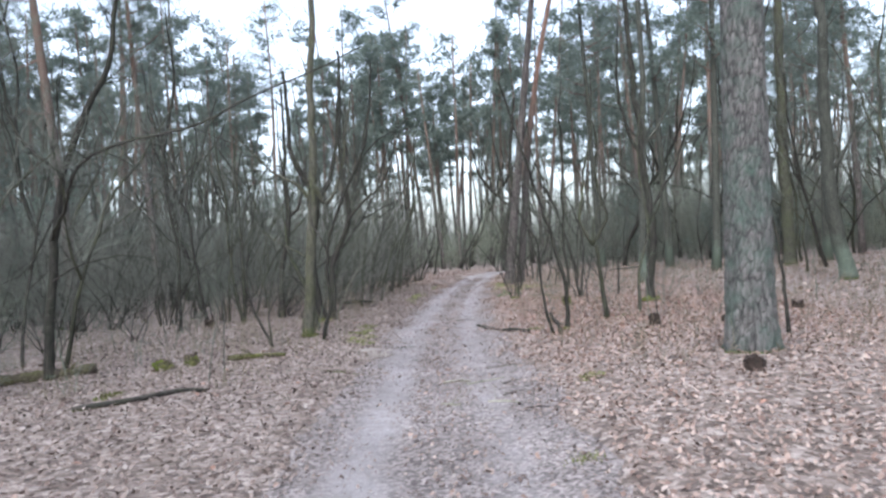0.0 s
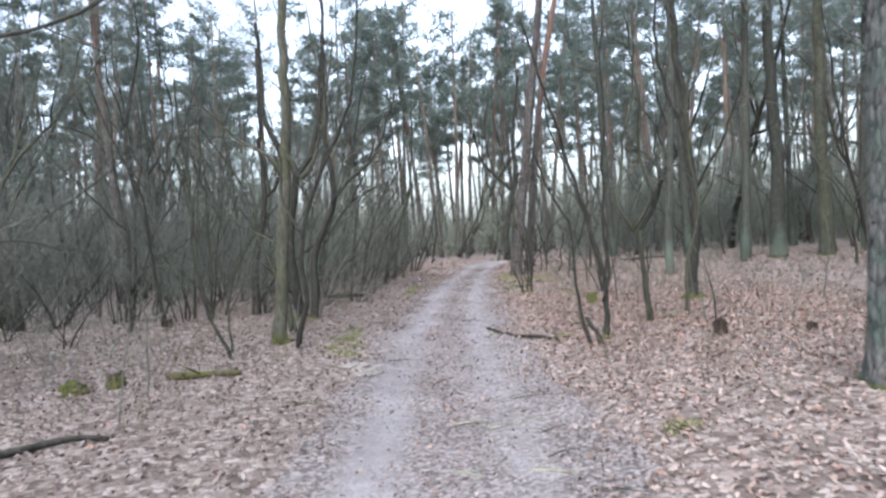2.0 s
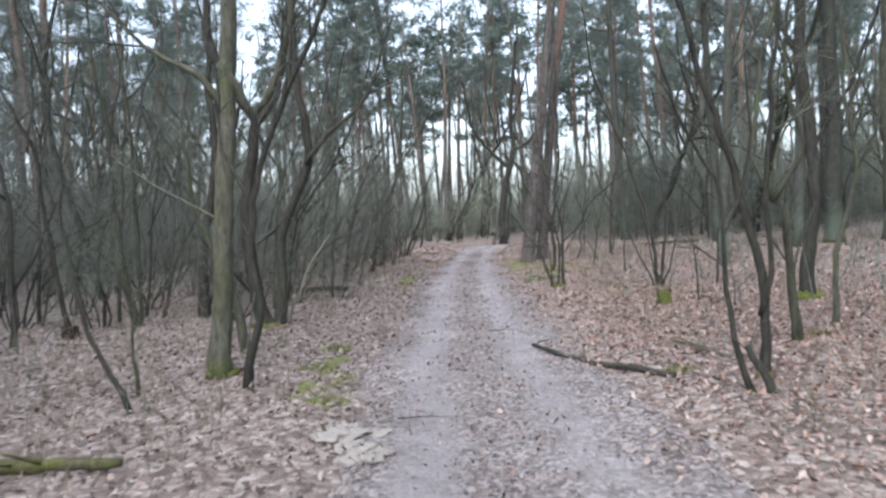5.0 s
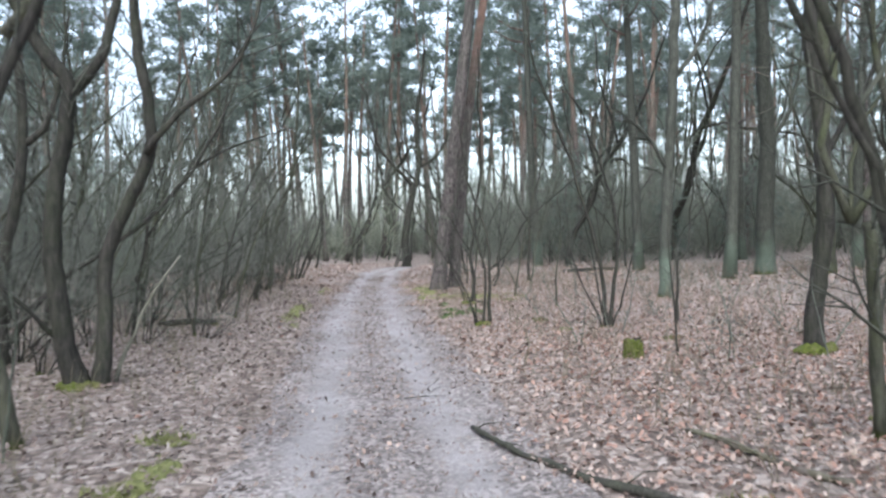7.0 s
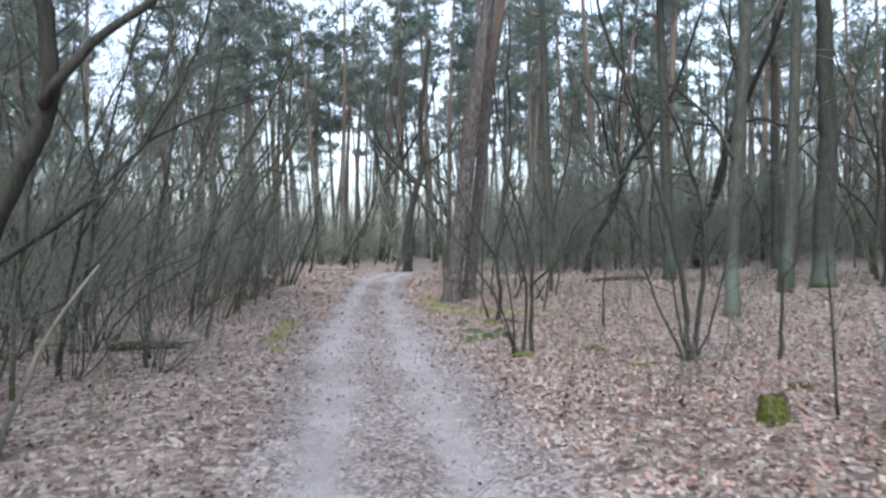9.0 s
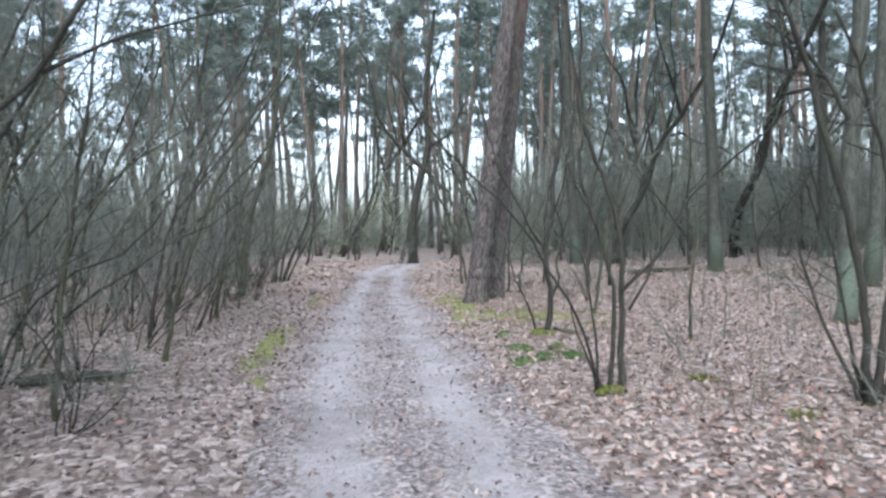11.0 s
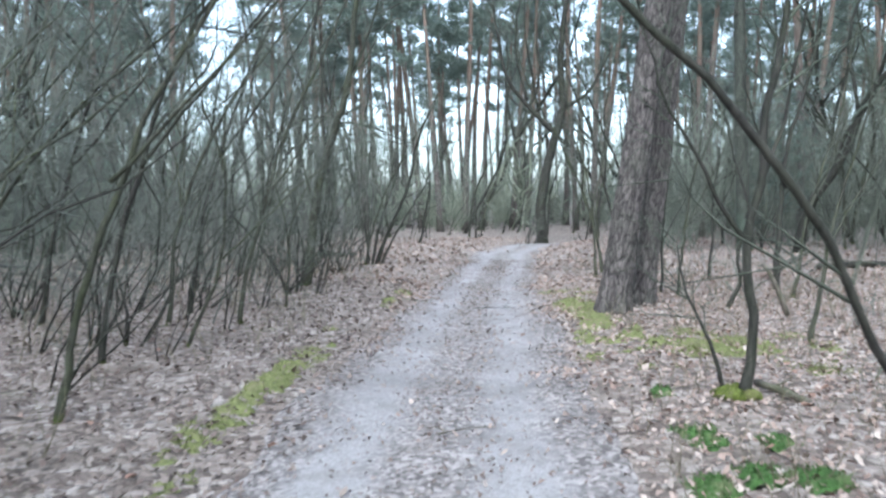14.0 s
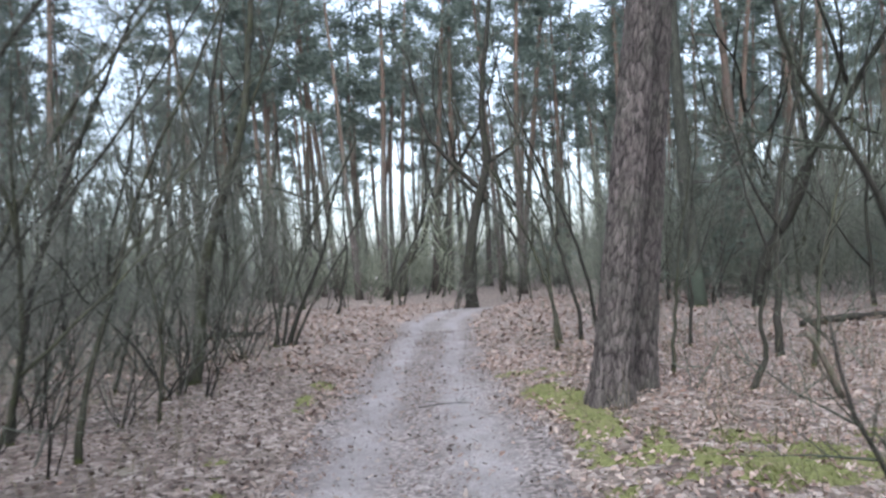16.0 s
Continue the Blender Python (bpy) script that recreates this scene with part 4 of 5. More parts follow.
drawn_tree("sapling", "dark stem leaning far over in the litter", "tree", -3.05, 13.3, [
    ([(0, 0, 0), (-0.25, 0, 0.5), (-0.42, 0, 1.1), (-0.5, 0, 2.0), (-0.35, 0, 3.0)], 0.024, 0.008)], M_DARK, 10, 0.7, 64, "saplings")
drawn_tree("sapling", "thick leaning stem with a dark foot", "tree", -2.7, 15.9, [
    ([(0, 0, 0), (-0.05, 0, 0.4), (-0.2, 0, 0.9), (-0.5, 0, 1.6), (-0.7, 0, 2.6)], 0.06, 0.02)], M_BARK, 8, 0.7, 65, "saplings")
drawn_tree("tree", "stout dark tree with a limb arching towards the path", "tree", -4.3, 19.9, [
    ([(0, 0, 0), (0.0, 0, 1.0), (0.15, 0, 1.9), (0.3, 0, 2.6), (0.25, 0, 3.6), (0.3, 0, 6.0)], 0.09, 0.03),
    ([(0.3, 0, 2.6), (0.65, 0, 3.0), (0.9, 0, 4.2)], 0.05, 0.012),
    ([(0.02, 0, 0.15), (0.5, 0.3, 0.85), (1.5, 0.8, 1.68), (2.1, 1.4, 2.5), (2.5, 1.6, 3.3), (2.9, 1.7, 4.6)], 0.045, 0.01),
    ([(2.1, 1.4, 2.5), (2.7, 1.6, 2.85), (3.4, 1.7, 3.1)], 0.018, 0.006)], M_DARK, 14, 1.0, 66, "trees", shear=0.0)
drawn_tree("tree", "crooked dark tree with a long level limb", "tree", -5.75, 10.9, [
    ([(0, 0, 0), (0.0, 0, 1.0), (0.12, 0, 2.0), (0.3, 0, 2.9), (0.55, 0, 3.7), (1.0, 0, 4.6), (1.2, 0, 6.5)], 0.075, 0.025),
    ([(0.1, 0, 2.0), (1.1, -1.6, 2.3), (2.27, -3.4, 2.65), (3.3, -3.5, 2.85), (3.75, -3.5, 3.05), (4.3, -3.5, 3.25), (4.9, -3.4, 3.55)], 0.03, 0.007),
    ([(0.05, 0, 1.4), (0.6, -0.2, 1.62), (1.3, -0.3, 1.72), (1.7, -0.3, 1.6)], 0.016, 0.005),
    ([(0.3, 0, 2.9), (-0.3, 0, 3.6), (-0.5, 0, 4.6)], 0.035, 0.01)], M_DARK, 14, 0.9, 67, "trees")
for k, (x, y, lean, h) in enumerate(((-3.25, 20.4, 0.05, 3.2), (-3.2, 21.5, 0.2, 4.0), (-2.42, 22.1, 0.1, 3.6), (-4.15, 23.5, 0.3, 5.0), (-3.55, 23.1, 0.25, 4.4), (-4.2, 28.4, 0.3, 5.0), (-2.12, 24.7, 0.4, 4.4),
                                     (-2.6, 26.4, 0.35, 4.8), (-2.0, 28.6, 0.3, 4.0), (-2.9, 29.5, 0.3, 5.4), (-5.6, 19.6, 0.05, 4.5), (-5.4, 20.2, 0.1, 4.0), (-3.25, 13.95, -0.1, 1.6), (-6.9, 12.3, 0.15, 4.5))):
    drawn_tree("sapling", "bare grey-green sapling leaning towards the light", "tree", x, y, [
        ([(0, 0, 0), (0.12 * lean * h, 0, 0.22 * h), (0.35 * lean * h, 0.02 * h, 0.5 * h), (0.8 * lean * h, 0, 0.8 * h), (1.2 * lean * h, 0, 1.1 * h)], 0.011 + 0.0042 * h, 0.006),
        ([(0.2 * lean * h, 0, 0.35 * h), (0.6 * lean * h + 0.25, 0.1, 0.6 * h), (1.0 * lean * h + 0.5, 0.1, 0.9 * h)], 0.005 + 0.0025 * h, 0.004)], (M_BARK, M_DARK)[k % 2], 18, 0.8, 70 + k, "western saplings", sides=7)
drawn_tree("tree", "slender grey tree at the path edge", "tree", -1.97, 32.4, [
    ([(0, 0, 0), (0.03, 0, 0.6), (0.1, 0, 1.3), (0.3, 0, 2.3), (0.55, 0, 3.2), (0.65, 0, 4.4), (0.7, 0, 6.5)], 0.085, 0.025),
    ([(0.55, 0, 3.2), (0.9, 0, 3.9), (1.2, 0, 5.2)], 0.03, 0.008),
    ([(0.1, 0, 1.3), (-0.1, 0, 2.2), (-0.1, 0, 3.4)], 0.03, 0.008)], M_BARK, 14, 1.0, 90, "trees")
drawn_tree("bush", "leaning clump of dark thin stems", "bush", -1.22, 36.9, [
    ([(0, 0, 0), (0.25, 0, 0.7), (0.6, 0, 1.6), (0.8, 0, 2.6), (1.3, 0, 3.9)], 0.05, 0.012),
    ([(-0.1, 0, 0), (0.0, 0, 0.9), (0.3, 0, 2.0), (0.45, 0, 3.4)], 0.035, 0.008),
    ([(0.1, 0, 0), (0.55, 0, 0.9), (1.1, 0, 1.8), (1.6, 0, 2.9)], 0.03, 0.008),
    ([(-0.2, 0, 0), (-0.3, 0, 1.2), (-0.2, 0, 2.6)], 0.03, 0.008)], M_DARK, 14, 0.9, 91, "bushes")
for k, (x, y, lean, h) in enumerate(((3.4, 34.6, -0.35, 4.6), (3.8, 34.85, -0.25, 5.0), (3.1, 33.7, -0.15, 3.4), (4.6, 36.5, -0.3, 5.5), (5.3, 30.7, 0.15, 3.4), (5.0, 33.3, 0.05, 3.0), (3.94, 27.3, 0.15, 2.6), (3.6, 31.4, 0.0, 2.2), (3.75, 31.0, 0.05, 2.6))):
    drawn_tree("sapling", "bare dark sapling behind the twin pines", "tree", x, y, [
        ([(0, 0, 0), (0.15 * lean * h, 0, 0.2 * h), (0.5 * lean * h, 0.02 * h, 0.5 * h), (1.0 * lean * h, 0, 0.8 * h), (1.2 * lean * h, 0, 1.1 * h)], 0.012 + 0.005 * h, 0.006),
        ([(0.3 * lean * h, 0, 0.35 * h), (0.5 * lean * h + 0.3, 0.1, 0.6 * h), (0.7 * lean * h + 0.6, 0.1, 0.9 * h)], 0.005 + 0.003 * h, 0.004)], (M_BARK, M_DARK)[k % 2], 18, 0.8, 100 + k, "eastern saplings", sides=7)
drawn_tree("tree", "dark crooked oak at the bend of the path", "tree", 3.95, 48.8, [
    ([(0, 0, 0), (-0.1, 0, 1.6), (0.1, 0, 3.2), (0.5, 0, 5.0), (0.4, 0, 7.0), (0.9, 0, 11.0)], 0.22, 0.07),
    ([(0.3, 0, 4.2), (-0.8, 0, 5.4), (-1.6, 0, 6.6), (-2.0, 0, 9.0)], 0.1, 0.03),
    ([(0.5, 0, 5.0), (1.6, 0, 5.8), (2.4, 0, 7.4)], 0.09, 0.02),
    ([(-0.8, 0, 5.4), (-1.2, 0, 7.5), (-0.9, 0, 9.5)], 0.05, 0.015)], M_DARK, 26, 2.0, 110, "trees")

# ---- the wood around: pines, young trees and undergrowth ----
def free_spots(seed, count, xlim, ylim, gap, test):
    r = random.Random(seed)
    out = []
    for _ in range(count):
        x, y = r.uniform(*xlim), r.uniform(*ylim)
        if test(x, y) and all((x - a) ** 2 + (y - b) ** 2 > gap * gap for a, b in out):
            out.append((x, y))
    return out


def off_path(x, y):
    return x - float(centre(y))


def open_floor(x, y):
    """The open, leaf-covered floor east of the path."""
    return off_path(x, y) > 1 and x < 27 and y < 41 - 0.4 * max(0.0, x - 12)


def pine_ok(x, y):
    d = off_path(x, y)
    if abs(x - 0.04 * y) < 1.6 and 40 < y < 58:
        return False
    if 30 < y < 58 and -21 < d < -2 or 14 < y <= 30 and -9 < d < 0:
        return False
    if y < 34:
        return d < -8.5 or d > (9.5 if y > 15 else 12) or (d > 7.5 and y > 32)
    return abs(d) > 5 or y > 52


PINES = free_spots(41, 5200, (-60, 64), (-22, 104), 4.4, pine_ok)
PINES += free_spots(42, 150, (-34, 30), (58, 96), 4.6, lambda x, y: abs(x - 0.04 * y) > 1.0)
PINES += free_spots(63, 160, (-42, -17), (14, 75), 4.2, lambda x, y: True)
PINES = [p for p in PINES if p[1] > -2 or math.hypot(*p) < 26]
# a gap in the canopy to the north-west
PINES = [(x, y) for x, y in PINES if y < 40 or abs(x - 0.25 + 0.315 * (y - 22.5)) > 0.05 * (y - 22.5)]
PINES += [(-13.5, 50.0), (-11.2, 52.0), (-4.0, 60.0), (-1.0, 64.0), (2.5, 66.0)]
near_pines = [p for p in PINES if abs(p[0]) < 28 and p[1] < 54]
far_pines = [p for p in PINES if not (abs(p[0]) < 28 and p[1] < 54)]
r = random.Random(9)
protos = [pine("tall Scots pine with bare lower trunk and high crown", 200 + k, h, rad, c, 18, 38) for k, (h, rad, c) in enumerate(((19, 0.17, 0.6), (21, 0.2, 0.64), (17, 0.15, 0.56), (20, 0.16, 0.62), (15, 0.13, 0.48)))]
protos += [pine("green-tinged pine with a low crown beside the open litter", 220 + k, h, 0.17, c, 22, 40, M_ALGAE) for k, (h, c) in enumerate(((16, 0.36), (18, 0.42)))]
lots = [[] for _ in protos]
for x, y in near_pines:
    s = r.uniform(0.85, 1.12)
    kind_at = 5 + r.randrange(2) if 6 < off_path(x, y) < 15 and 14 < y < 42 else r.randrange(5)
    lots[kind_at].append(pose(x, y, float(ground_z(x, y)), r.uniform(-2.5, 2.5), r.uniform(-2.5, 2.5), r.uniform(0, 360)) @ Matrix.Diagonal((s, s, s, 1)))
for p, lot in zip(protos, lots):
    spread(p, lot)


def strew(acc, arrays, spots, seed, scale=(0.85, 1.15), tilt=0.04, lean=0.0):
    """Many turned and scaled copies of one shape, joined."""
    v, f = arrays
    r = np.random.default_rng(seed)
    for x, y in spots:
        a, s = r.uniform(0, 6.283), r.uniform(*scale)
        c, n = math.cos(a), math.sin(a)
        w = v * s
        w = np.stack((c * w[:, 0] - n * w[:, 1], n * w[:, 0] + c * w[:, 1], w[:, 2]), 1)
        w[:, 0] += w[:, 2] * (r.normal(0, tilt) + lean)
        w[:, 1] += w[:, 2] * r.normal(0, tilt)
        acc.add(w + np.array((x, y, float(ground_z(x, y)))), f)


far_trunks, far_needles = Acc(), Acc()
for k in range(4):
    a, b, c = pine_parts(300 + k, (20, 18, 22, 16)[k], 0.17, (0.58, 0.52, 0.62, 0.5)[k], 13, 20, 4, 5, 2.6, 0.03, (0.55, 0.095))
    spots = far_pines[k::4]
    strew(far_trunks, a.arrays(), spots, 310 + k, (0.88, 1.18)), strew(far_needles, c.arrays(), spots, 310 + k, (0.88, 1.18))
tagged(new("far_pine_trunks", mesh_of("far_pine_trunks", *far_trunks.arrays(), M_PINE)), "distant pine trunks standing close together", "woods", kind="stuff")
tagged(new("far_pine_crowns", mesh_of("far_pine_crowns", *far_needles.arrays(), M_NEEDLE)), "dark green crowns of distant pines", "woods", kind="stuff")


def pole_ok(x, y):
    d = off_path(x, y)
    if open_floor(x, y) and (d < 9 or math.sin(7.1 * x + 3.3 * y) < 0.3):
        return False
    if 38 < y < 47:
        return d < -4.0 or d > 6.5
    if y < 18:
        return d < -5.5 or d > 9.5
    if y < 30:
        return d < -4.0 or d > 9.0
    return d < -3.0 or d > (8.0 if y < 42 else 4.5) or y > 50


poles = [bare_tree("young_tree", "leafless slender young tree with fine twigs", "tree", 400 + k, h, rad, n, m, "bare young trees", 0.13, 0.28, 8, 0.3, 1, 0.8, forks=2) for k, (h, rad, n, m) in enumerate(((7.5, 0.06, 11, M_BARK), (6.0, 0.045, 10, M_DARK), (9.5, 0.075, 13, M_DARK), (5.0, 0.035, 9, M_BARK)))]
POLES = free_spots(43, 900, (-26, 30), (4, 62), 2.3, pole_ok)
lots = [[] for _ in poles]
for x, y in POLES:
    s, d = r.uniform(0.8, 1.2), off_path(x, y)
    lean = (r.uniform(0, 16) if d < 0 else r.uniform(-12, 3)) * (1.0 if abs(d) < 9 else 0.4)
    near = -7 < d < 10
    lots[r.choice((1, 3)) if near else r.randrange(len(poles))].append(pose(x, y, float(ground_z(x, y)), r.uniform(-5, 5), lean * (0.7 if d > 0 else 1), 0) @ pose(0, 0, 0, 0, 0, r.uniform(0, 360)) @ Matrix.Diagonal((s, s, s, 1)))
for x, y in free_spots(44, 80, (-9, 0), (19, 48), 1.15, lambda x, y: -8 < off_path(x, y) < (-2.5 if y < 37 else -4.0)):
    s = r.uniform(0.6, 1.05)
    lots[3].append(pose(x, y, float(ground_z(x, y)), r.uniform(-6, 6), r.uniform(2, 26), 0) @ pose(0, 0, 0, 0, 0, r.uniform(0, 360)) @ Matrix.Diagonal((s * 0.8, s * 0.8, s, 1)))
for p, lot in zip(poles, lots):
    spread(p, lot)


def oak_ok(x, y):
    d = off_path(x, y)
    return (d < -7 or d > 7 and y > 38) and y > 26 or y > 52


oaks = [bare_tree("oak_tree", "bare oak with crooked dark limbs", "tree", 450 + k, h, rad, 15, M_DARK, "bare oaks", 0.17, 0.3, 10, 0.36, 1, 1.3, forks=4) for k, (h, rad) in enumerate(((12.0, 0.13), (10.0, 0.11), (13.0, 0.15)))]
lots = [[] for _ in oaks]
for x, y in free_spots(45, 120, (-26, 28), (26, 74), 5.0, oak_ok):
    s = r.uniform(0.8, 1.15)
    lots[r.randrange(3)].append(pose(x, y, float(ground_z(x, y)), r.uniform(-4, 4), r.uniform(-4, 4), r.uniform(0, 360)) @ Matrix.Diagonal((s, s, s, 1)))
for p, lot in zip(oaks, lots):
    spread(p, lot)


young = []
for k, h in enumerate((5.0, 6.5, 4.0)):
    a, b, c = pine_parts(470 + k, h, 0.05, 0.15, 18, 15, 4, 6, 1.5, 0.04, (0.28, 0.05))
    tree = tagged(new("young_pine"), "bushy young pine with needles almost to the ground", "tree", "young pines")
    part("trunk", a, M_PINE, tree)
    tagged(part("branchwork", b, M_PINE, tree), kind="stuff")
    part("crown", c, M_NEEDLE, tree)
    young.append(tree)
lots = [[] for _ in young]
for x, y in free_spots(46, 30, (8, 30), (38, 62), 3.0, lambda x, y: not open_floor(x, y)) + free_spots(49, 60, (-26, -10), (16, 60), 3.5, lambda x, y: True):
    s = r.uniform(0.7, 1.2)
    lots[r.randrange(3)].append(pose(x, y, float(ground_z(x, y)), r.uniform(-4, 4), r.uniform(-4, 4), r.uniform(0, 360)) @ Matrix.Diagonal((s, s, s, 1)))
for p, lot in zip(young, lots):
    spread(p, lot)


def bush_ok(x, y):
    d = off_path(x, y)
    if open_floor(x, y):
        return False
    if 37 < y < 47:
        return d < -4.6 or d > 6.5
    if y < 18:
        return d < -6.0 or d > 13
    if y < 31:
        return d < -3.6 or d > 12
    return d < -2.8 or d > 5.0 or y > 48


bushes = [bare_tree("bush", "dense leafless bush of thin twigs", "bush", 500 + k, h, 0.02, 2, M_DARK, "undergrowth bushes", 0.16, 0.24, 5, 0.45, n, 0.75, 0.1, 1.3) for k, (h, n) in enumerate(((3.4, 5), (5.0, 4), (2.2, 6), (6.2, 4)))]
BUSHES = free_spots(47, 1500, (-24, 28), (5, 58), 1.75, bush_ok)
BUSHES += free_spots(48, 500, (-9, 0), (19, 46), 1.6, lambda x, y: -6 < off_path(x, y) < (-2.7 if y < 37 else -4.6))
BUSHES += free_spots(50, 120, (-15, -5.5), (10, 30), 1.2, lambda x, y: off_path(x, y) < -6.2)
BUSHES.sort(key=lambda q: abs(off_path(*q)) + 0.4 * max(0, q[1] - 40))
lots = [[] for _ in bushes]
for x, y in BUSHES[:205]:
    s, d = r.uniform(0.7, 1.15), off_path(x, y)
    low = -6.5 < d < 0 and y < 40
    lots[r.choice((0, 2)) if low else r.randrange(len(bushes))].append(pose(x, y, float(ground_z(x, y)), r.uniform(-6, 6), r.uniform(0, 18) if d < 0 else r.uniform(-8, 8), 0) @ pose(0, 0, 0, 0, 0, r.uniform(0, 360)) @ Matrix.Diagonal((s, s, s, 1)))
for x, y in free_spots(52, 130, (-6, 0), (21, 38), 0.8, lambda x, y: -6 < off_path(x, y) < -2.4)[:85]:
    s = r.uniform(0.3, 0.6)
    lots[r.randrange(len(bushes))].append(pose(x, y, float(ground_z(x, y)), r.uniform(-8, 8), r.uniform(0, 22), 0) @ pose(0, 0, 0, 0, 0, r.uniform(0, 360)) @ Matrix.Diagonal((s, s, s, 1)))
for p, lot in zip(bushes, lots):
    spread(p, lot)


def twig_clump(seed, height, count, thick):
    r = np.random.default_rng(seed)
    acc = Acc()
    for _ in range(count):
        a, d = r.uniform(0, 6.283), r.uniform(0, 0.9)
        twig_into(acc, branch_line(r, (d * math.cos(a), d * math.sin(a), r.uniform(-0.05, 0.5) * height), (r.normal(0, 0.6), r.normal(0, 0.6), 1), height * r.uniform(0.3, 0.7), 0.2, 2), thick)
    return acc.arrays()


thicket = Acc()
strew(thicket, twig_clump(604, 3.0, 70, 0.012), BUSHES[205::3], 605, (0.6, 1.3)), strew(thicket, twig_clump(606, 2.4, 70, 0.012), BUSHES[206::3], 607, (0.6, 1.3))
tagged(new("thicket", mesh_of("thicket", *thicket.arrays(), M_HAZY_TWIG)), "dense leafless thicket of thin twigs behind the nearer bushes", "undergrowth", kind="stuff")
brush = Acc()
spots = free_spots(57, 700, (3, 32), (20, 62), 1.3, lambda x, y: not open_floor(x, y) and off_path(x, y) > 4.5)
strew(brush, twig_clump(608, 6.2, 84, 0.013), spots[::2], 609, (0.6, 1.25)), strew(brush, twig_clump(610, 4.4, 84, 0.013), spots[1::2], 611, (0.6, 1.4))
tagged(new("brushwood", mesh_of("brushwood", *brush.arrays(), M_HAZY_TWIG)), "olive-grey brushwood of fine twigs under the eastern trees", "undergrowth", kind="stuff")
brush = Acc()
spots = free_spots(58, 520, (-24, -7), (10, 46), 1.3, lambda x, y: off_path(x, y) < -8.5)
strew(brush, twig_clump(612, 4.6, 84, 0.010), spots[::2], 613, (0.6, 1.25)), strew(brush, twig_clump(614, 3.4, 84, 0.010), spots[1::2], 615, (0.6, 1.4))
tagged(new("brushwood", mesh_of("brushwood", *brush.arrays(), M_TWIG)), "dark grey brushwood of fine twigs under the western trees", "undergrowth", kind="stuff")
far_under, far_poles = Acc(), Acc()
ring = [p for p in free_spots(53, 4200, (-58, 62), (6, 92), 2.5, lambda x, y: (x < -22 or x > 26 or y > 56) and not (abs(x - 8) < 3 and y < 60))]
strew(far_under, twig_clump(600, 3.4, 40, 0.03), ring[::2], 601, (0.5, 1.8)), strew(far_under, twig_clump(602, 2.7, 40, 0.03), ring[1::2], 603, (0.5, 1.8))
pr = np.random.default_rng(77)
for x, y in free_spots(59, 1100, (-50, 56), (6, 92), 2.6, lambda x, y: x < -26 or x > 30 or y > 60):
    h = pr.uniform(7, 13)
    line = branch_line(pr, (x, y, float(ground_z(x, y)) - 0.1), (pr.normal(0, 0.1), pr.normal(0, 0.1), 1), h, 0.13, 6, 0.04)
    far_poles.tube(line, np.linspace(pr.uniform(0.05, 0.1), 0.02, 7), 5)
    for _ in range(16):
        i = pr.integers(1, 6)
        b = pr.uniform(0, 6.283)
        far_poles.tube(branch_line(pr, line[i], (math.cos(b), math.sin(b), pr.uniform(0.7, 1.8)), h * pr.uniform(0.12, 0.32), 0.3, 2), (0.026, 0.016, 0.006), 3)
# both far meshes take the paler twig colour that stands in for distance haze
tagged(new("far_undergrowth", mesh_of("far_undergrowth", *far_under.arrays(), M_HAZY_TWIG)), "grey-green leafless undergrowth far in the wood", "woods", kind="stuff")
tagged(new("far_bare_trees", mesh_of("far_bare_trees", *far_poles.arrays(), M_HAZY_TWIG)), "distant slender leafless trees", "woods", kind="stuff")

# -- short whips standing in the leaves --
whips = [bare_tree("shoot", "short leafless shoot standing in fallen leaves", "shoot", 700 + k, h, 0.010, 1, M_TWIG, "shoots", 0.12, 0.3, 2, 0.35, n, 0.2) for k, (h, n) in enumerate(((1.2, 2), (1.7, 1), (0.8, 3)))]
lots = [[] for _ in whips]
for x, y in free_spots(61, 620, (-8, 18), (8, 44), 0.75, lambda x, y: (2.6 < off_path(x, y) < 16 and y > 14) or (-7 < off_path(x, y) < -2.4)):
    s = r.uniform(0.6, 1.3)
    lots[r.randrange(3)].append(pose(x, y, float(ground_z(x, y)), r.uniform(-12, 12), r.uniform(-12, 12), r.uniform(0, 360)) @ Matrix.Diagonal((s, s, s, 1)))
for p, lot in zip(whips, lots):
    spread(p, lot)


def dry_stalks(count, xlim, ylim, keep, seed, tall, label):
    """Thin dead stalks and seedlings standing in the leaves."""
    rr = np.random.default_rng(seed)
    acc = Acc()
    for _ in range(count):
        x, y = rr.uniform(*xlim), rr.uniform(*ylim)
        if not keep(x - float(centre(y)), y):
            continue
        for _ in range(rr.integers(1, 4)):
            at = np.array((x + rr.normal(0, 0.05), y + rr.normal(0, 0.05), float(ground_z(x, y)) - 0.02))
            line = branch_line(rr, at, (rr.normal(0, 0.25), rr.normal(0, 0.25), 1), tall * rr.uniform(0.35, 1.2), 0.14, 3)
            twig_into(acc, line, rr.uniform(0.0025, 0.0045))
            twig_into(acc, branch_line(rr, line[1], (rr.normal(0, 0.6), rr.normal(0, 0.6), 1), tall * 0.35, 0.2, 2), 0.0022)
    tagged(new("dry_stalks", mesh_of("dry_stalks", *acc.arrays(), M_STALK)), label, "stalks", kind="stuff")


dry_stalks(2600, (1.5, 15), (8, 36), lambda d, y: d > 1.5 + 0.5 * math.sin(y), 1201, 0.5, "thin brown dead stalks standing in the leaves")
dry_stalks(1500, (-9, 0), (9, 38), lambda d, y: d < -1.9 - 0.4 * math.sin(1.3 * y), 1202, 0.5, "thin grey dead stalks standing in damp leaves")

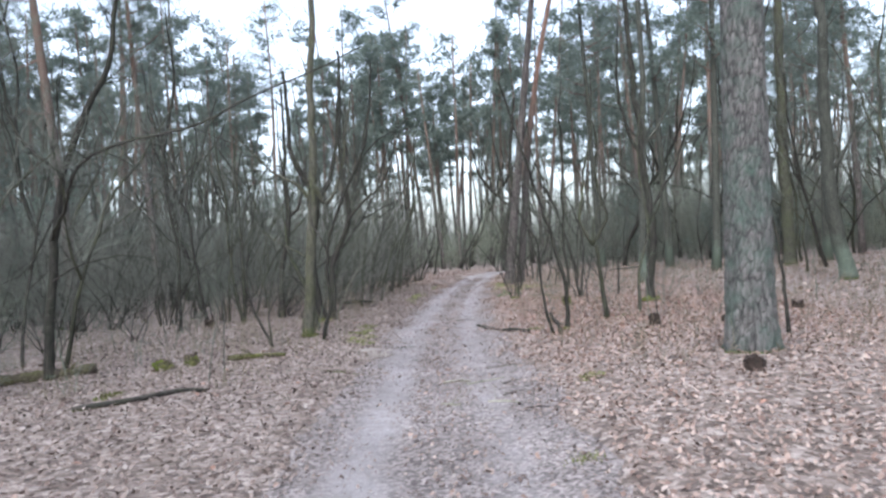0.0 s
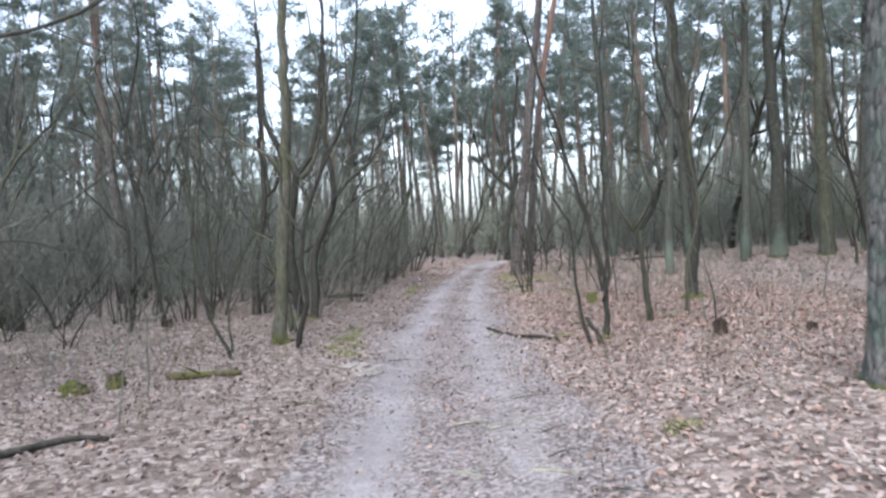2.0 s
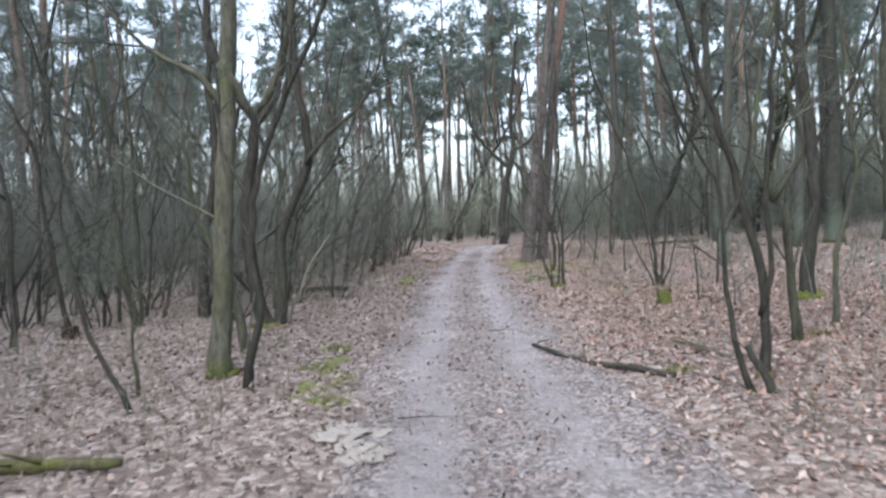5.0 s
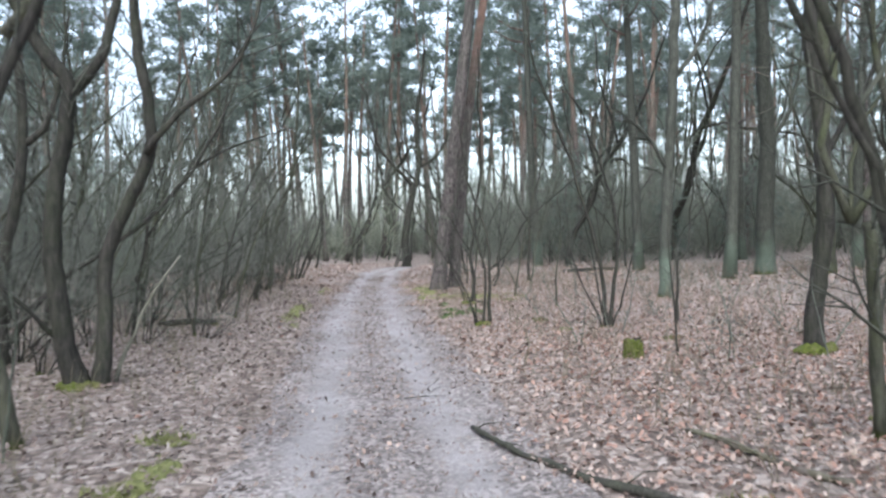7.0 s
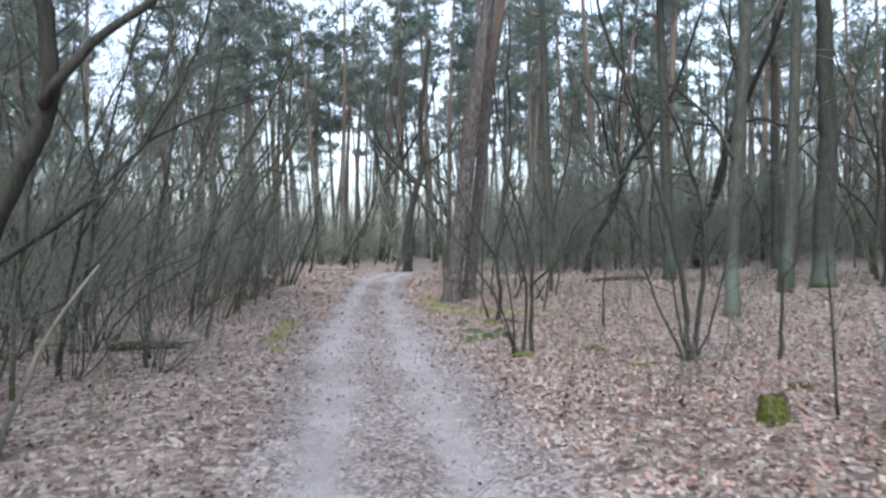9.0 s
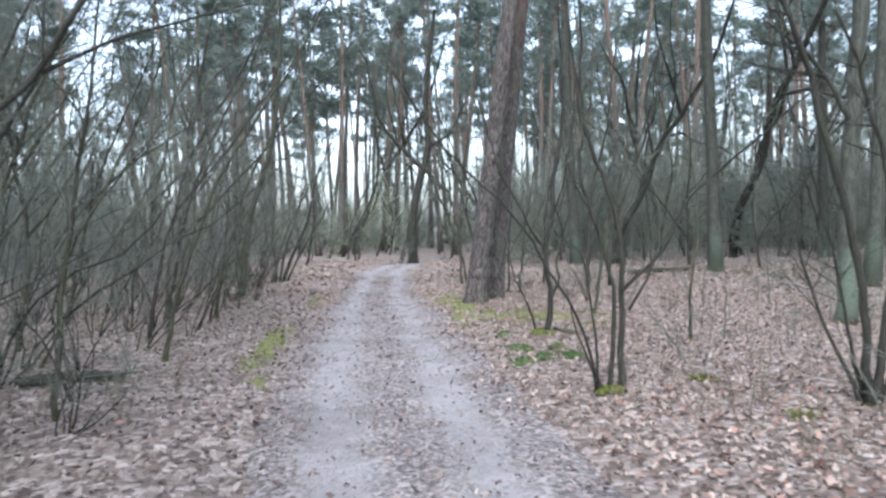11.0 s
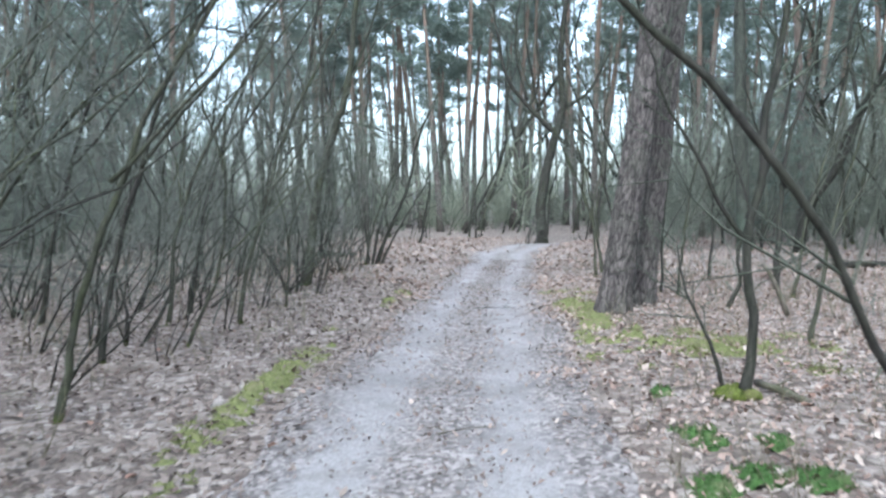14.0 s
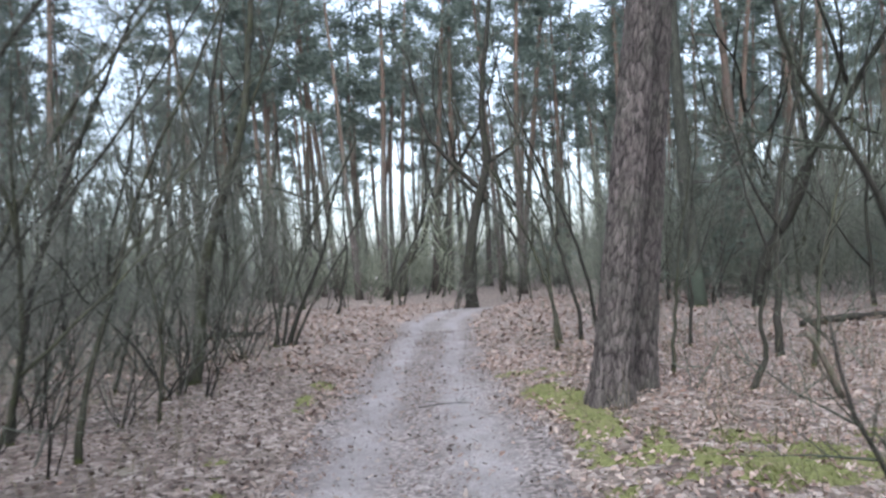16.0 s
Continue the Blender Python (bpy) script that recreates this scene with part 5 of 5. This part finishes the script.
# ---- things on the ground ----
def fallen(name, label, pts, r0, r1, mat, seed, twigs=3, category="fallen branch", group="fallen wood"):
    """A branch or log lying on the ground: points (x, y, height above it)."""
    rr = np.random.default_rng(seed)
    x0, y0 = pts[0][:2]
    ob = thing(name, x0, y0, label, category, group)
    z0 = ob.location[2]
    line = curve_line([(x - x0, y - y0, float(ground_z(x, y) + tread(x, y)) - z0 + r0 * 0.7 + h) for x, y, h in pts], 0.1)
    line[1:-1] += np.cumsum(rr.normal(0, 0.008, line[1:-1].shape), 0) * np.array((1, 1, 0.2))
    rad = np.linspace(r0, r1, len(line)) * (1 + 0.12 * rr.normal(0, 1, len(line)))
    body = Acc()
    body.tube(line, rad, 9, seed, 0.1)
    part("log" if r0 > 0.05 else "stick", body, mat, ob)
    for _ in range(twigs):
        side, i = Acc(), rr.integers(1, len(line) - 1)
        side.tube(branch_line(rr, line[i], (rr.normal(0, 1), rr.normal(0, 1), 0.25), rr.uniform(0.1, 0.35), 0.15, 3), np.linspace(0.45 * min(r0, r1), 0.003, 4), 4)
        part("twig", side, mat, ob)
    return ob


fallen("fallen_branch", "long crooked dead branch lying half on the path", [(0.62, 16.1, 0), (0.72, 15.4, 0.02), (1.0, 14.6, 0.0), (1.25, 13.95, 0.03), (1.45, 13.5, 0.01)], 0.019, 0.031, M_DARK, 1, 3)
fallen("fallen_branch", "thin dead branch in brown leaves", [(1.95, 15.1, 0.02), (2.05, 14.7, 0.03), (2.15, 14.2, 0.0), (2.25, 13.8, 0)], 0.018, 0.024, M_DEAD, 2, 3)
fallen("fallen_branch", "dark fallen branch in the leaf litter", [(-4.2, 8.4, 0), (-3.6, 8.65, 0.02), (-3.2, 8.95, 0.03), (-2.9, 9.02, 0.0)], 0.035, 0.022, M_DARK, 3, 3)
fallen("log", "short rotting log with moss", [(-3.44, 11.85, 0), (-3.0, 11.78, 0.02), (-2.52, 11.7, 0.03)], 0.05, 0.035, M_MOSSLOG, 4, 2, "log")
fallen("log", "thick moss-covered log on the forest floor", [(-6.6, 10.45, 0), (-5.95, 10.8, 0), (-5.25, 11.3, 0)], 0.1, 0.08, M_MOSSLOG, 5, 2, "log")
fallen("log", "dark fallen log beside the path", [(-3.2, 23.42, 0.02), (-2.7, 23.5, 0.03), (-2.28, 23.55, 0)], 0.06, 0.05, M_DARK, 6, 2, "log")
fallen("log", "dark log lying among saplings", [(-3.4, 39.8, 0.0), (-2.7, 39.75, 0.03), (-2.0, 39.7, 0.0)], 0.08, 0.06, M_DARK, 7, 2, "log")
fallen("log", "fallen trunk lying far back in the wood", [(7.6, 34.7, 0.0), (8.6, 35.1, 0.03), (9.8, 35.4, 0.0)], 0.07, 0.05, M_DARK, 8, 4, "log")
fallen("fallen_branch", "broken branch piece beside a moss cushion", [(2.68, 25.44, 0.03), (2.76, 25.18, 0.03), (2.83, 24.92, 0)], 0.035, 0.02, M_DEAD, 9, 2)
for k, (x, y, a, ln) in enumerate(((0.55, 8.2, 0.25, 0.3), (0.7, 7.4, -0.35, 0.25), (0.6, 8.9, 0.3, 0.25), (-0.3, 11.2, 1.2, 0.35), (0.5, 10.3, -0.2, 0.5), (0.2, 17.2, 0.1, 0.4), (0.35, 24.6, 0.4, 0.4), (0.75, 30.4, 0.2, 0.6), (0.1, 31.2, 2.8, 0.5), (-0.9, 12.9, 0.2, 0.4), (4.6, 9.6, 0.4, 0.9), (5.5, 14.6, -0.5, 0.9),
                                   (-4.6, 14.6, 0.3, 1.1), (-5.6, 17.2, -0.4, 1.3), (-4.2, 16.6, 0.7, 0.8), (3.6, 17.0, 0.2, 0.7), (5.0, 22.4, 0.5, 0.8), (-1.7, 10.2, -0.2, 0.5), (2.6, 10.9, 0.6, 0.5), (-3.3, 27.6, 0.9, 0.9), (6.9, 17.6, 0.1, 1.1))):
    fallen("stick", "thin dead stick lying on the ground", [(x, y, 0.012), (x + 0.5 * ln * math.cos(a), y + 0.5 * ln * math.sin(a) + 0.03, 0.018), (x + ln * math.cos(a), y + ln * math.sin(a), 0.012)], 0.007, 0.003, (M_DEAD, M_DARK)[k % 2], 20 + k, 3, "stick", "sticks")


for k, (x, y, a, ln) in enumerate(((-0.1, 9.4, 0.1, 0.35), (0.2, 9.2, 0.35, 0.5), (-0.12, 8.05, -0.6, 0.25), (0.38, 7.95, -0.7, 0.4))):
    fallen("stick", "pale broken stick trodden into the path", [(x, y, 0.004), (x + 0.5 * ln * math.cos(a), y + 0.5 * ln * math.sin(a) + 0.04, 0.01), (x + ln * math.cos(a), y + ln * math.sin(a), 0.004)], 0.014, 0.008, M_PALE, 60 + k, 2, "stick", "sticks")


def stump(label, x, y, radius, height, mat, top_mat, seed):
    rr = np.random.default_rng(seed)
    ob = thing("tree_stump", x, y, label, "tree stump", "stumps")
    n, rows = 26, 9
    v, f = [], []
    ph = rr.uniform(0, 6.283, 3)
    for i in range(rows):
        t = i / (rows - 1)
        for j in range(n):
            a = j * 2 * math.pi / n
            w = radius * (1 + 0.35 * (1 - t) ** 3 * (1 + 0.5 * math.sin(4 * a + ph[0])) + 0.10 * math.sin(6 * a + ph[1]) + 0.06 * math.sin(11 * a + 5 * t) + rr.normal(0, 0.02))
            v.append((w * math.cos(a), w * math.sin(a), -0.06 + t * (height + 0.06) + (t > 0.95) * radius * (0.25 * math.sin(2 * a + ph[2]) + 0.12 * math.sin(7 * a))))
    for i in range(rows - 1):
        for j in range(n):
            a, b = i * n + j, i * n + (j + 1) % n
            f += [(a, b, a + n), (b, b + n, a + n)]
    body, top = Acc(), Acc()
    body.add(v, f)
    rim = [(x * 0.97, y * 0.97, z - 0.004) for x, y, z in v[-n:]]
    top.add(rim + [(0, 0, height - 0.35 * radius)], [(j, (j + 1) % n, n) for j in range(n)])
    part("body", body, mat, ob), part("cut_top", top, top_mat, ob)
    if mat in (M_MOSS, M_MOSSLOG):
        tuft = Acc()
        for _ in range(16):
            a, h = rr.uniform(0, 6.283), rr.uniform(0.2, 1.0)
            w = radius * (0.95 if h < 0.85 else rr.uniform(0.2, 0.9))
            lump(tuft, rr, (w * math.cos(a), w * math.sin(a), h * height * 0.92), radius * rr.uniform(0.18, 0.38), 0.9, 5, 9)
        tagged(part("moss", tuft, M_MOSS, ob, "thick green moss cushions"), kind="stuff")


stump("small split tree stump overgrown with bright green moss", 2.87, 18.12, 0.1, 0.2, M_MOSS, M_ROT, 1)
stump("dark rotten stump in front of the thick pine", 3.1, 7.75, 0.1, 0.12, M_ROT, M_ROT, 2)
stump("dark rotten stump in the leaves", 3.47, 12.75, 0.085, 0.2, M_ROT, M_ROT, 3)
stump("low mossy stump in the leaf litter", -3.92, 11.55, 0.09, 0.16, M_MOSSLOG, M_ROT, 4)
stump("low mossy stump beside another", -4.23, 11.2, 0.12, 0.12, M_MOSSLOG, M_MOSS, 5)
stump("dark stump under the bushes", -5.55, 17.75, 0.11, 0.16, M_ROT, M_ROT, 6)
stump("dark stump near the bank", 4.6, 12.6, 0.06, 0.12, M_ROT, M_ROT, 7)
stump("dark stump far back in the leaves", 6.6, 14.3, 0.1, 0.16, M_ROT, M_ROT, 8)


def moss_patch(label, x, y, radius, mat, seed, high=0.22, blades=120, stretch=1.0):
    """Moss or short grass: uneven cushions with small blades."""
    rr = np.random.default_rng(seed)
    ob = thing("moss_patch", x, y, label, "moss", "moss patches")
    acc, tips = Acc(), Acc()
    for _ in range(7):
        a, d = rr.uniform(0, 6.283), rr.uniform(0.0, 0.85) * radius
        px, py = d * math.cos(a), d * math.sin(a) * stretch
        lump(acc, rr, (px, py, float(ground_z(x + px, y + py)) - ob.location[2] - 0.005), radius * rr.uniform(0.2, 0.45), high, 5, 11)
    c = np.stack((rr.normal(0, 0.5 * radius, blades), rr.normal(0, 0.5 * radius * stretch, blades)), 1)
    for px, py in c:
        z = float(ground_z(x + px, y + py)) - ob.location[2] + 0.01
        w, h, a = 0.008, rr.uniform(0.025, 0.06), rr.uniform(0, 6.283)
        tips.add([(px - w * math.cos(a), py - w * math.sin(a), z), (px + w * math.cos(a), py + w * math.sin(a), z), (px + rr.normal(0, 0.03), py + rr.normal(0, 0.03), z + h)], [(0, 1, 2)])
    tagged(part("cushion", acc, mat, ob), kind="stuff"), tagged(part("turf", tips, mat, ob), kind="stuff")



def moss_carpet(label, x, y, wide, deep, line, mat, seed, cover=0.0, step=0.035, grain=2.6):
    """A low uneven carpet of moss along a line, broken into islands with ragged edges."""
    ob = thing("moss_carpet", x, y, label, "moss", "moss carpets")
    xs, ys = np.arange(-wide, wide, step), np.arange(-deep, deep, step)
    u, w, f = sheet(xs, ys)
    px, py = u + line(w + y), w + y
    lift = np.array([noise.noise((a * grain, b * grain * 0.7, seed)) + 0.55 * noise.noise((a * 7, b * 7, seed + 3)) + 0.3 * noise.noise((a * 19, b * 19, seed + 7)) for a, b in zip(px.ravel(), py.ravel())]).reshape(px.shape)
    edge = 1.15 * (1 - np.maximum(np.abs(u) / wide, np.abs(w) / deep) ** 1.5) - 0.75 + cover
    m = lift + edge
    z = ground_z(px, py) + tread(px, py) - 0.012 + 0.075 * np.clip(m, -0.3, 0.75) + 0.010 * np.sin(37 * px) * np.sin(41 * py + 9 * px)
    keep = (m.ravel()[f] > -0.14).any(1)
    f = f[keep]
    used, back = np.unique(f, return_inverse=True)
    v = np.stack((px - x, py - y, z - ob.location[2]), -1).reshape(-1, 3)[used]
    cushion = new("cushion", mesh_of("cushion", v, back.reshape(-1, 4), mat))
    cushion.parent = ob
    tagged(cushion, kind="stuff")
    rr = np.random.default_rng(seed)
    high = np.flatnonzero(m.ravel() > 0.02)
    pick = rr.choice(high, min(len(high), 1500), replace=False)
    root = np.stack((px.ravel()[pick] - x, py.ravel()[pick] - y, z.ravel()[pick] - ob.location[2]), 1) + rr.normal(0, 0.01, (len(pick), 3)) * (1, 1, 0)
    a = rr.uniform(0, 6.283, len(pick))
    side = 0.006 * np.stack((np.cos(a), np.sin(a), 0 * a), 1)
    tip = root + np.stack((rr.normal(0, 0.018, len(pick)), rr.normal(0, 0.018, len(pick)), rr.uniform(0.012, 0.035, len(pick))), 1)
    turf = new("turf", mesh_of("turf", np.stack((root - side, root + side, tip), 1).reshape(-1, 3), np.arange(3 * len(pick)).reshape(-1, 3), mat, False))
    turf.parent = ob
    tagged(turf, kind="stuff")


moss_carpet("yellow-green moss strip along the path verge", -1.25, 25.6, 0.27, 3.3, lambda y: centre(y) - half(y) - 0.34, M_VERGE, 820, 0.08)
moss_carpet("thin yellow-green moss along the path verge", -0.85, 31.5, 0.3, 2.7, lambda y: centre(y) - half(y) - 0.32, M_VERGE, 824, -0.22)
moss_carpet("yellow-green moss between path and pine", 1.85, 29.4, 0.55, 3.4, lambda y: centre(y) + half(y) + 0.42, M_VERGE, 850, 0.1)
moss_carpet("broad yellow-green moss carpet near a pine foot", 3.1, 27.1, 1.25, 0.95, lambda y: 3.1 + 0 * y, M_VERGE, 930, 0.06)
moss_carpet("pale worn moss on the path edge", -1.6, 14.7, 0.35, 1.8, lambda y: -1.6 + 0 * y, M_VERGE, 940, -0.22)
for k, (x, y, rad) in enumerate(((1.96, 25.32, 0.11), (1.92, 24.33, 0.22), (1.7, 23.62, 0.16), (2.02, 23.68, 0.17), (2.25, 23.6, 0.18), (2.3, 24.15, 0.13))):
    moss_carpet("bright green grassy cushion beside the path", x, y, rad * 0.85, rad, lambda y, x=x: x + 0 * y, M_GRASS, 800 + k, 0.5, 0.02, 3.5)
for k, (x, y, rad, m) in enumerate(((-4.1, 9.1, 0.16, M_MOSS), (3.5, 14.95, 0.2, M_MOSS), (3.86, 19.2, 0.12, M_MOSS), (2.98, 20.75, 0.12, M_VERGE), (-1.5, 13.4, 0.2, M_VERGE), (-1.65, 15.8, 0.22, M_VERGE), (1.55, 13.75, 0.14, M_VERGE), (0.95, 5.6, 0.14, M_VERGE), (1.55, 8.3, 0.13, M_VERGE), (-1.75, 14.6, 0.18, M_VERGE), (3.0, 22.2, 0.13, M_MOSS), (2.7, 26.9, 0.3, M_VERGE), (2.95, 27.8, 0.3, M_VERGE), (3.5, 26.1, 0.2, M_VERGE))):
    moss_patch("small moss cushion among fallen leaves", x, y, rad, m, 880 + k, 0.2)
for k, (x, y, a) in enumerate(((-1.12, 12.1, 0.2), (-1.28, 12.55, 0.26))):
    rr = np.random.default_rng(900 + k)
    ob = thing("sand_patch", x, y, "bare pale sand washed free at the path edge", "sand", "sand patches")
    acc = Acc()
    for _ in range(9):
        px, py = rr.normal(0, a * 0.35), rr.normal(0, a * 0.6)
        lump(acc, rr, (px, py, float(ground_z(x + px, y + py)) - ob.location[2] + 0.022), a * rr.uniform(0.35, 0.8), 0.06, 5, 16)
    tagged(part("sand", acc, M_SAND, ob), kind="stuff")
